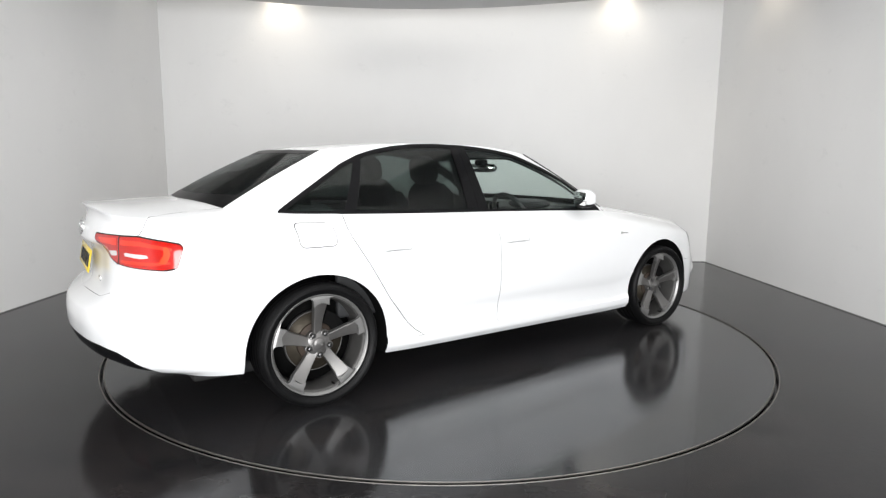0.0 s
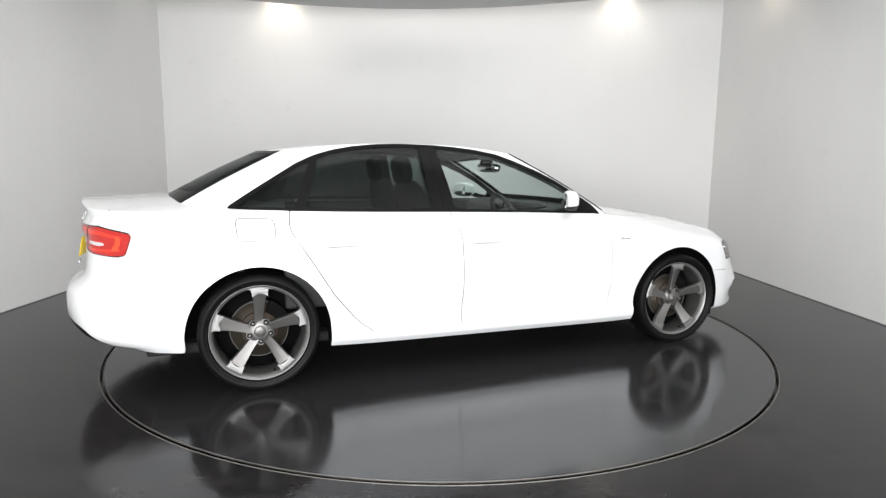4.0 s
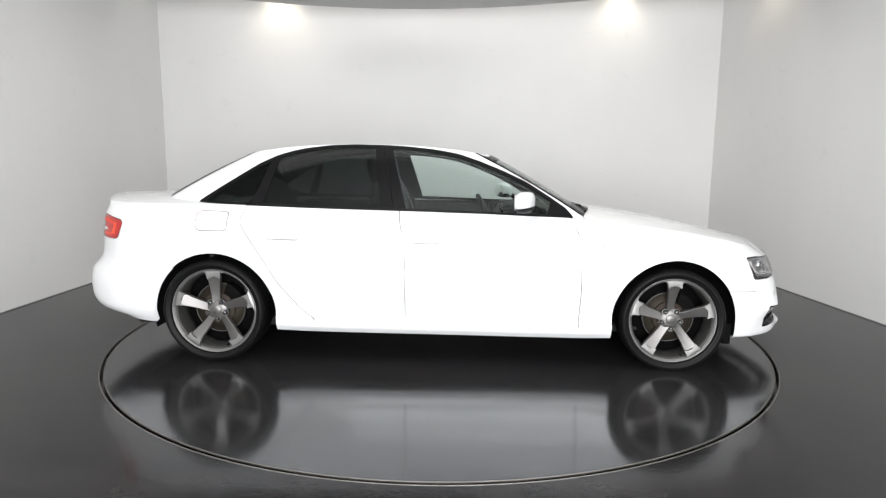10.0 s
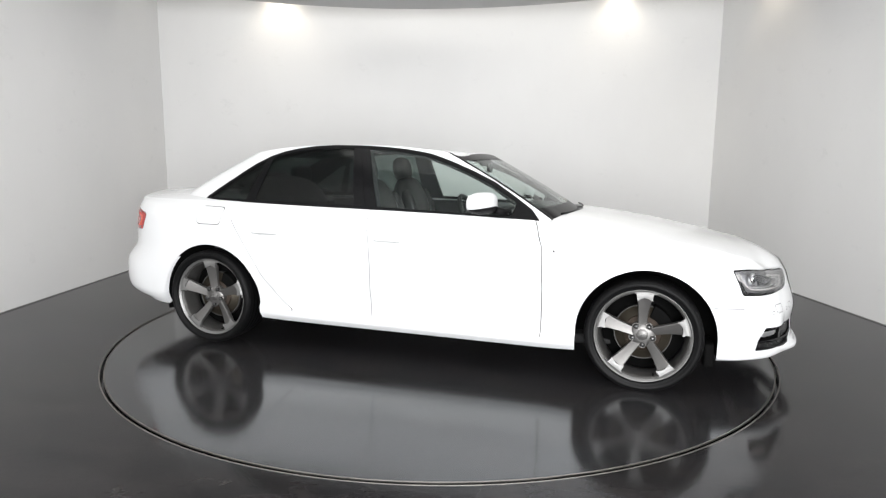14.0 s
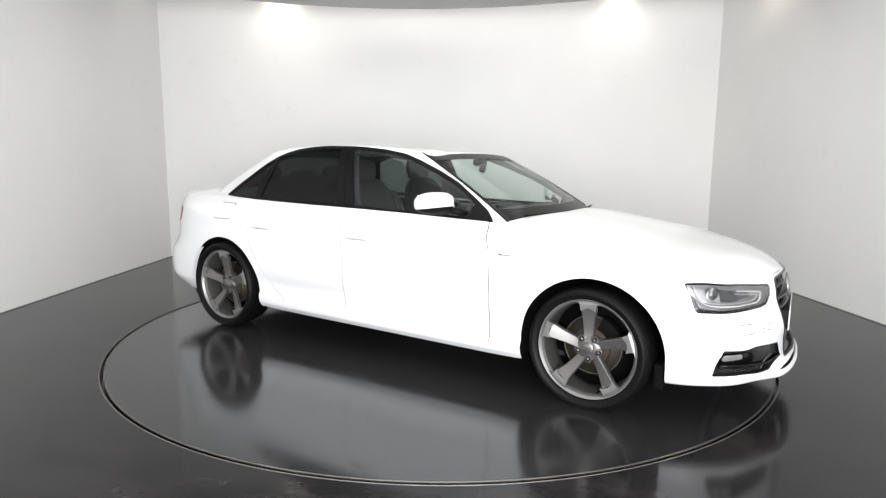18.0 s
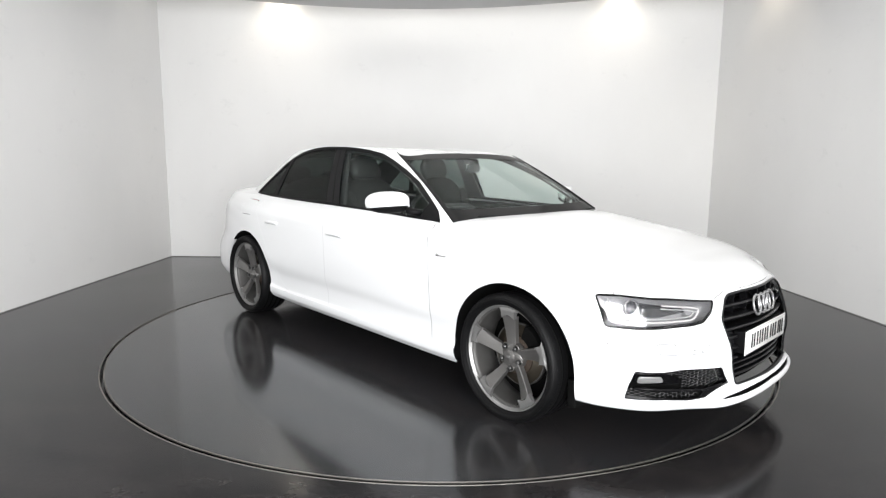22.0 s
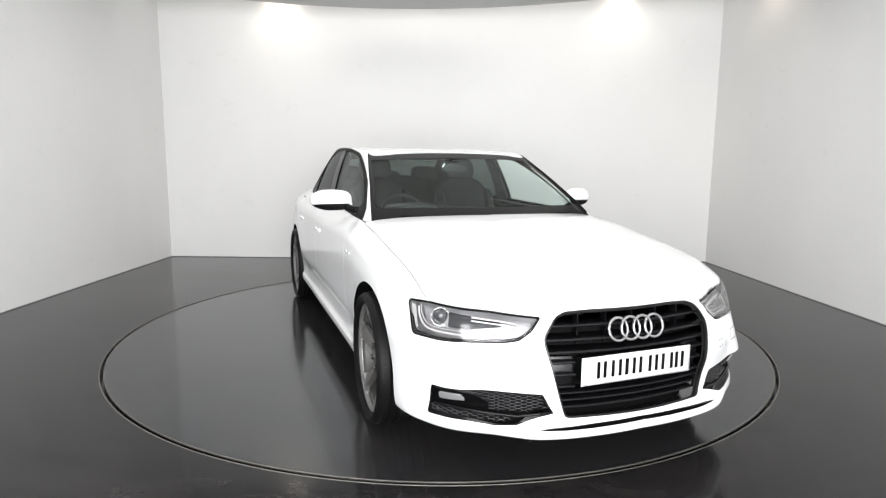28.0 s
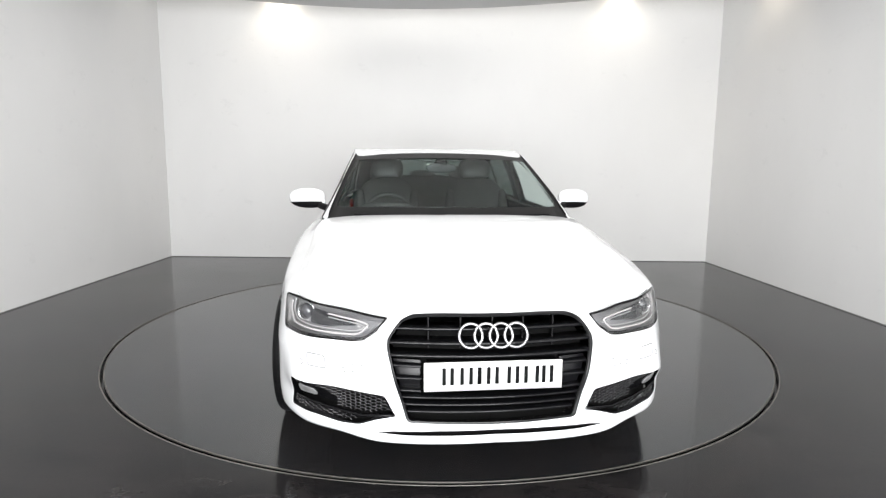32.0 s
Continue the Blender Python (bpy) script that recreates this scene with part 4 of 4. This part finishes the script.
def door_mirrors():
    for sgn in (-1, 1):
        def shape(zlo, zhi, sc=1.0):
            bm = bmesh.new()
            bmesh.ops.create_uvsphere(bm, u_segments=40, v_segments=26, radius=1)
            for v in bm.verts:
                x, y, z = v.co
                p = lambda a, e: math.copysign(abs(a) ** e, a)
                x, y, z = p(x, .72), p(y, .72), p(z, .68)
                taper = 1 - .30 * max(0, -y) - .06 * max(0, y)
                X = x * .054 * taper
                X = max(X, -.040)
                zz = z * .064 * (1 - .22 * max(0, y) ** 2)
                v.co = (.482 + X * sc - .045 * y, sgn * (.908 + y * .122), 1.026 + zz * sc)
            geom = bm.verts[:] + bm.edges[:] + bm.faces[:]
            for z0, keep_above in ((zlo, True), (zhi, False)):
                geom = bm.verts[:] + bm.edges[:] + bm.faces[:]
                r = bmesh.ops.bisect_plane(bm, geom=geom, plane_co=(.5, 0, z0), plane_no=(-.12, 0, 1), clear_inner=keep_above, clear_outer=not keep_above)
                cut = [e for e in r["geom_cut"] if isinstance(e, bmesh.types.BMEdge)]
                if cut:
                    bmesh.ops.edgeloop_fill(bm, edges=cut)
            bmesh.ops.recalc_face_normals(bm, faces=bm.faces)
            return bm
        m = part("door_mirror", shape(1.003, 1.2), PAINT, CAR, "white door mirror with black lower half")
        part("lower_shell", shape(.9, 1.0015, .985), BLACK, m)
        part("mirror_glass", box(.004, .165, .088, (0, 0, 0), .0018, 1, Matrix.Translation((.4380, sgn * .907, 1.028)) @ pose(0, 0, 0, 0, 0, 20 * sgn)), MIRROR, m)
        part("mirror_neck", tube([(.490, sgn * .850, 1.012), (.515, sgn * .812, 1.006), (.540, sgn * .790, .998)], .015, 10), PAINT, m)
        part("mirror_arm", tube([(.545, sgn * .82, .985), (.575, sgn * .78, .972), (.61, sgn * .735, .965)], .021, 10), BLACK, m)


def wheel():
    """One wheel, its hub axis along -y, centred on itself."""
    side = pose(0, 0, 0, 90)
    w = part("wheel", lathe([(.226, -.10), (.232, -.10), (.235, -.02), (.240, .05), (.2435, .066), (.2465, .080), (.2435, .080), (.236, .06), (.231, -.02)], 96, side, True), BARREL, CAR, "grey alloy wheel with five broad arms")
    # tyre: bulged sidewall with a raised rim guard, shoulder and tread
    part("tyre", lathe([(.240, -.105), (.256, -.122), (.287, -.126), (.308, -.112), (.3165, -.09), (.3178, -.03), (.3178, .03), (.3168, .084), (.3125, .100), (.3060, .1115), (.2965, .1180), (.2870, .1185), (.2775, .1135), (.2715, .1085), (.2690, .1090), (.2655, .1055), (.2625, .0965), (.256, .088), (.247, .078)], 112, side, caps=False), RUBBER, w, "low-profile black tyre")
    for y in (-.06, -.02, .02, .06):
        part("tread_groove", lathe([(.3145, y - .0045), (.3183, y - .0045), (.3183, y + .0045), (.3145, y + .0045)], 72, side, True), DARK, w)
    # shoulder blocks with sipes between them, and fine ribs on the sidewall
    blocks = [box(.034, .0035, .004, (.078, 0, .3150), 0, 1, pose(0, 0, 0, 0, 0, -90) @ pose(0, 0, 0, 360 * k / 90)) for k in range(90)]
    tagged(part("tread_pattern", join(*blocks), BLOCK, w, smooth=False), kind="stuff")
    for r, z in ((.2915, .1186), (.3005, .1163)):
        part("sidewall_rib", lathe([(r - .0012, z - .002), (r - .0006, z + .0009), (r + .0006, z + .0007), (r + .0012, z - .003)], 112, side, True), RUBBER, w)
    part("rim_lip", lathe([(.2455, .0815), (.2475, .0850), (.2525, .0890), (.2570, .0955), (.2595, .0970), (.2608, .0930), (.2570, .083), (.2465, .076)], 112, side, True), BRIGHT, w, "bright machined rim lip")
    # arms: curved blades from the hub to the rim, with machined ends
    for k in range(5):
        a = pose(0, 0, 0, 0, 0, 72 * k)
        m = side @ a
        r = np.linspace(.045, .210, 12)
        t = (r - .045) / .165
        lead = .024 + .006 * t + .022 * t ** 2
        trail = -.026 + .004 * t - .006 * t ** 2
        depth = .060 + .034 * t ** 1.5
        bm = bmesh.new()
        rows = []
        for i in range(12):
            y0, y1 = trail[i], lead[i]
            mid = (y0 + y1) / 2
            z = depth[i]
            rows.append([bm.verts.new(v) for v in ((y0, r[i], z - .030), (y0 + .002, r[i], z - .003), (y0 + .006, r[i], z), (mid, r[i], z - .006), (y1 - .005, r[i], z - .014), (y1 - .002, r[i], z - .017), (y1, r[i], z - .036))])
        for p0, p1 in zip(rows, rows[1:]):
            for j in range(6):
                bm.faces.new((p0[j], p1[j], p1[j + 1], p0[j + 1]))
        bmesh.ops.recalc_face_normals(bm, faces=bm.faces)
        bm.transform(m)
        part("wheel_arm", bm, RIM, w, smooth=False)
        bm = bmesh.new()
        rows = []
        for rr, da, db, z in ((.2085, trail[-1], lead[-1], .0935), (.224, trail[-1] - .003, lead[-1] + .001, .0948), (.237, trail[-1] - .007, lead[-1] + .006, .0950), (.2455, trail[-1] - .015, lead[-1] + .017, .0925), (.2500, trail[-1] - .024, lead[-1] + .030, .0905)):
            rows.append([])
            for j in range(6):
                yy = da + (db - da) * j / 5
                sag = -.010 + .016 * math.sin(math.pi * j / 5) if rr < .22 else 0
                rad = math.sqrt(max((rr + sag) ** 2 - yy ** 2 * (rr > .24), 1e-6))
                rows[-1].append(bm.verts.new((yy, rad, z)))
        for p0, p1 in zip(rows, rows[1:]):
            for j in range(5):
                bm.faces.new((p0[j], p1[j], p1[j + 1], p0[j + 1]))
        e = bmesh.ops.extrude_face_region(bm, geom=bm.faces[:])
        bmesh.ops.translate(bm, vec=(0, 0, -.022), verts=[v for v in e["geom"] if isinstance(v, bmesh.types.BMVert)])
        bmesh.ops.recalc_face_normals(bm, faces=bm.faces)
        bm.transform(m)
        part("arm_tip", bm, BRIGHT, w, "bright machined arm end", smooth=False)
        b = side @ pose(0, 0, 0, 0, 0, 72 * k + 36) @ pose(.0, .0565, .058)
        part("wheel_bolt", lathe([(0, .0), (.0125, .0), (.0125, .012), (.010, .016), (0, .016)], 12, b), BOLT, w)
        part("bolt_seat", lathe([(.0135, -.01), (.020, -.01), (.020, .003), (.0135, -.004)], 20, b, True), RIM, w)
    part("hub", lathe([(0, .0), (.074, .0), (.070, .046), (.058, .056), (.036, .062), (0, .062)], 48, side), RIM, w)
    part("centre_cap", lathe([(0, .060), (.031, .060), (.031, .065), (.029, .067), (0, .0675)], 32, side), RIM, w, "round grey centre cap")
    part("cap_mark", join(*[tube([(-.0135 + .009 * k + .006 * math.cos(q), -.0688, .006 * math.sin(q)) for q in np.linspace(0, 2 * math.pi, 13)[:-1]], .0012, 5, True) for k in range(4)]), BRIGHT, w)
    part("brake_disc", lathe([(.06, -.03), (.152, -.03), (.152, -.004), (.11, -.004), (.105, .012), (.06, .012)], 64, side, True), BRAKE, w, "worn steel brake disc")
    part("disc_edge", lathe([(.1515, -.031), (.1575, -.031), (.1575, -.003), (.1515, -.003)], 64, side, True), BARREL, w, "worn grey edge of the disc")
    part("disc_hat", lathe([(0, .013), (.103, .013), (.098, .02), (0, .022)], 48, side), RUST, w, "rust-stained brake disc hat")
    cal = [(.17 * math.cos(a), .17 * math.sin(a)) for a in np.linspace(math.radians(15), math.radians(68), 9)] + [(.10 * math.cos(a), .10 * math.sin(a)) for a in np.linspace(math.radians(68), math.radians(15), 9)]
    part("brake_caliper", slab(cal, -.05, .028, .004, side), DARK, w)
    part("barrel_back", lathe([(0, -.10), (.228, -.10), (.228, -.06), (0, -.055)], 48, side), DARK, w)
    part("valve", lathe([(0, 0), (.004, 0), (.004, .03), (0, .032)], 8, side @ pose(.06, -.222, .055)), DARK, w)
    return w


def wheels():
    w = wheel()
    rear, front = Matrix.Diagonal((1.008, 1, 1.008, 1)), Matrix.Diagonal((.985, 1, .985, 1))
    w.matrix_basis = pose(-1.420, -.765, .3203, 0, -2, 0) @ rear
    copy_thing(w, pose(1.391, -.782, .3070, 0, -2, -2.5) @ front)
    copy_thing(w, pose(-1.420, .765, .3203, 0, 0, 180) @ rear)
    copy_thing(w, pose(1.391, .782, .3070, 0, 0, 177.5) @ front)


def soft_block(sx, sy, sz2, at, bevel, m=None):
    """A padded block: a cube rounded all over."""
    bm = bmesh.new()
    bmesh.ops.create_uvsphere(bm, u_segments=28, v_segments=18, radius=1)
    e = .30 + .5 * min(1, bevel / (.5 * min(sx, sy, sz2)))
    for v in bm.verts:
        k = [math.copysign(abs(q) ** e, q) for q in v.co]
        v.co = (at[0] + k[0] * sx / 2, at[1] + k[1] * sy / 2, at[2] + k[2] * sz2 / 2)
    if m is not None:
        bm.transform(m)
    return bm


def cabin():
    # seats
    for y in (-.37, .37):
        s = part("front_seat", soft_block(.52, .50, .20, (-.05, y, .50), .06), LEATHER, CAR, "black leather front seat")
        part("seat_back", soft_block(.17, .50, .62, (0, 0, 0), .06, Matrix.Translation((-.36, y, .84)) @ pose(0, 0, 0, 0, -17, 0)), LEATHER, s)
        part("headrest", soft_block(.11, .27, .19, (0, 0, 0), .05, Matrix.Translation((-.475, y, 1.205)) @ pose(0, 0, 0, 0, -10, 0)), LEATHER, s)
        for dy in (-.06, .06):
            part("headrest_post", tube([(-.465, y + dy, 1.06), (-.472, y + dy, 1.16)], .006, 8), CHROME, s)
        for dy in (-.22, .22):
            part("seat_bolster", soft_block(.12, .09, .48, (0, 0, 0), .04, Matrix.Translation((-.30, y + dy, .82)) @ pose(0, 0, 0, 0, -17, 0)), LEATHER, s)
    b = part("rear_bench", soft_block(.52, 1.28, .2, (-.98, 0, .50), .07), LEATHER, CAR, "black leather rear bench")
    part("bench_back", soft_block(.17, 1.30, .64, (0, 0, 0), .07, Matrix.Translation((-1.29, 0, .84)) @ pose(0, 0, 0, 0, -22, 0)), LEATHER, b)
    for y in (-.40, 0, .40):
        part("rear_headrest", soft_block(.11, .27, .17 if y else .12, (-1.42, y, 1.145 if y else 1.13), .04), LEATHER, b)
    part("rear_bulkhead", box(.03, 1.42, .66, (-1.50, 0, .65), .006), DASH, CAR)
    part("parcel_shelf", box(.46, 1.2, .02, (-1.60, 0, 1.005), .005), DASH, CAR)
    # dashboard
    prof = [(.98, .90), (.80, .955), (.55, .965), (.42, .93), (.38, .86), (.42, .62), (.98, .55)]
    bm = slab([(x, z) for x, z in prof], -.69, .69, .012, pose(0, 0, 0, 90))
    d = part("dashboard", bm, DASH, CAR, "dark grey moulded dashboard")
    part("instrument_hood", soft_block(.2, .36, .07, (.47, -.37, .965), .03), DASH, d)
    part("centre_screen", box(.02, .2, .11, (.40, .0, .91), .004), GLOSS, d)
    m = Matrix.Translation((.30, -.37, .88)) @ pose(0, 0, 0, 0, 62, 0)
    st = part("steering_wheel", lathe([(.178 + .016 * math.cos(a), .016 * math.sin(a)) for a in np.linspace(0, 2 * math.pi, 13)[:-1]], 48, m, True), LEATHER, CAR, "black leather steering wheel")
    part("wheel_boss", lathe([(0, -.02), (.075, -.02), (.07, .02), (0, .03)], 28, m), DASH, st)
    for a in (0, 180, 270):
        part("wheel_spoke", box(.11, .03, .012, (.115, 0, 0), .004, 2, m @ pose(0, 0, 0, 0, 0, a + 90)), DASH, st)
    part("steering_column", tube([(.32, -.37, .845), (.55, -.37, .74)], .04, 12), DASH, CAR)
    part("centre_console", soft_block(.95, .24, .3, (.05, 0, .50), .04), DASH, CAR)
    # door cards, pillars, headliner
    for sgn in (-1, 1):
        part("door_card", box(1.95, .04, .52, (-.30, sgn * .755, .68), .015), DASH, CAR)
    skin("headliner", both(moved(clip(ROOFP, ROOFP["P"][:, 0] - .24), -.03)), LINER, CAR, rim=0)
    fs = UPPER["S"] - np.interp(UPPER["P"][:, 2], (.94, 1.12, 1.30), (3.46, 3.50, 3.62))
    fr = np.interp(UPPER["P"][:, 2], (1.03, 1.18, 1.315), (9.05, 8.85, 8.6)) - UPPER["S"]
    pil = clip(UPPER, np.maximum(-fs - .05, -fr - .2))
    dl = dlo(xz(pil))
    belt = np.interp(pil["P"][:, 0], (-1.5, -.31, .5, .775), (.996, .972, .944, .934)) + .006
    pane = np.maximum(dl + .028, belt - pil["P"][:, 2])
    pair("pillar_trim", moved(clip(pil, -pane), -.03), DASH, rim=0)
    bp = line(line(clip(pil, pane), xz, (-.445, 1.34), (-.396, .97), 0), xz, (-.22, .96), (-.325, 1.34), 0)
    pair("belt_post", moved(bp, -.035), DASH, rim=.02)
    rm = part("interior_mirror", soft_block(.035, .235, .066, (0, 0, 0), .014, Matrix.Translation((.325, 0, 1.222)) @ pose(0, 0, 0, 0, 8, 22)), MIDGREY, CAR)
    part("mirror_face", box(.002, .215, .05, (-.017, 0, 0), 0, 1, Matrix.Translation((.325, 0, 1.225)) @ pose(0, 0, 0, 0, 8, 22)), MIRROR, rm)
    part("mirror_stem", tube([(.335, 0, 1.23), (.33, 0, 1.262)], .012, 8), DASH, rm)
    part("sensor_box", soft_block(.09, .09, .05, (.30, 0, 1.262), .015), BLACK, CAR)


def settle():
    """The body sits a little lower on its springs and narrows towards the tail."""
    for ob in CAR.children_recursive:
        a = np.empty(3 * len(ob.data.vertices))
        ob.data.vertices.foreach_get("co", a)
        a = a.reshape(-1, 3)
        a[:, 1] *= np.interp(a[:, 0], (-2.5, 0, 1.2, 1.7, 2.0, 2.3), (.945, .967, .977, .985, 1.000, 1.010))
        a[:, 2] -= .0143 + .0019 * a[:, 0]
        a[:, 0] += np.interp(a[:, 0], (1.95, 2.2), (0, .028))
        ob.data.vertices.foreach_set("co", a.ravel())
        ob.data.update()


body_panels()
greenhouse()
front_end()
lamps()
rear_end()
door_mirrors()
cabin()
settle()
wheels()


def motions():
    # steady speed
    turns = [(t, 35.42 - 3.7294 * t) for t in range(0, 33, 2)]
    walk(TURNTABLE, [(t, pose(0, 0, 0, 0, 0, a)) for t, a in turns])
    walk(CAR, [(t, pose(0, 0, 0, 0, 0, a) @ pose(.0456, -.042, 0)) for t, a in turns])


motions()
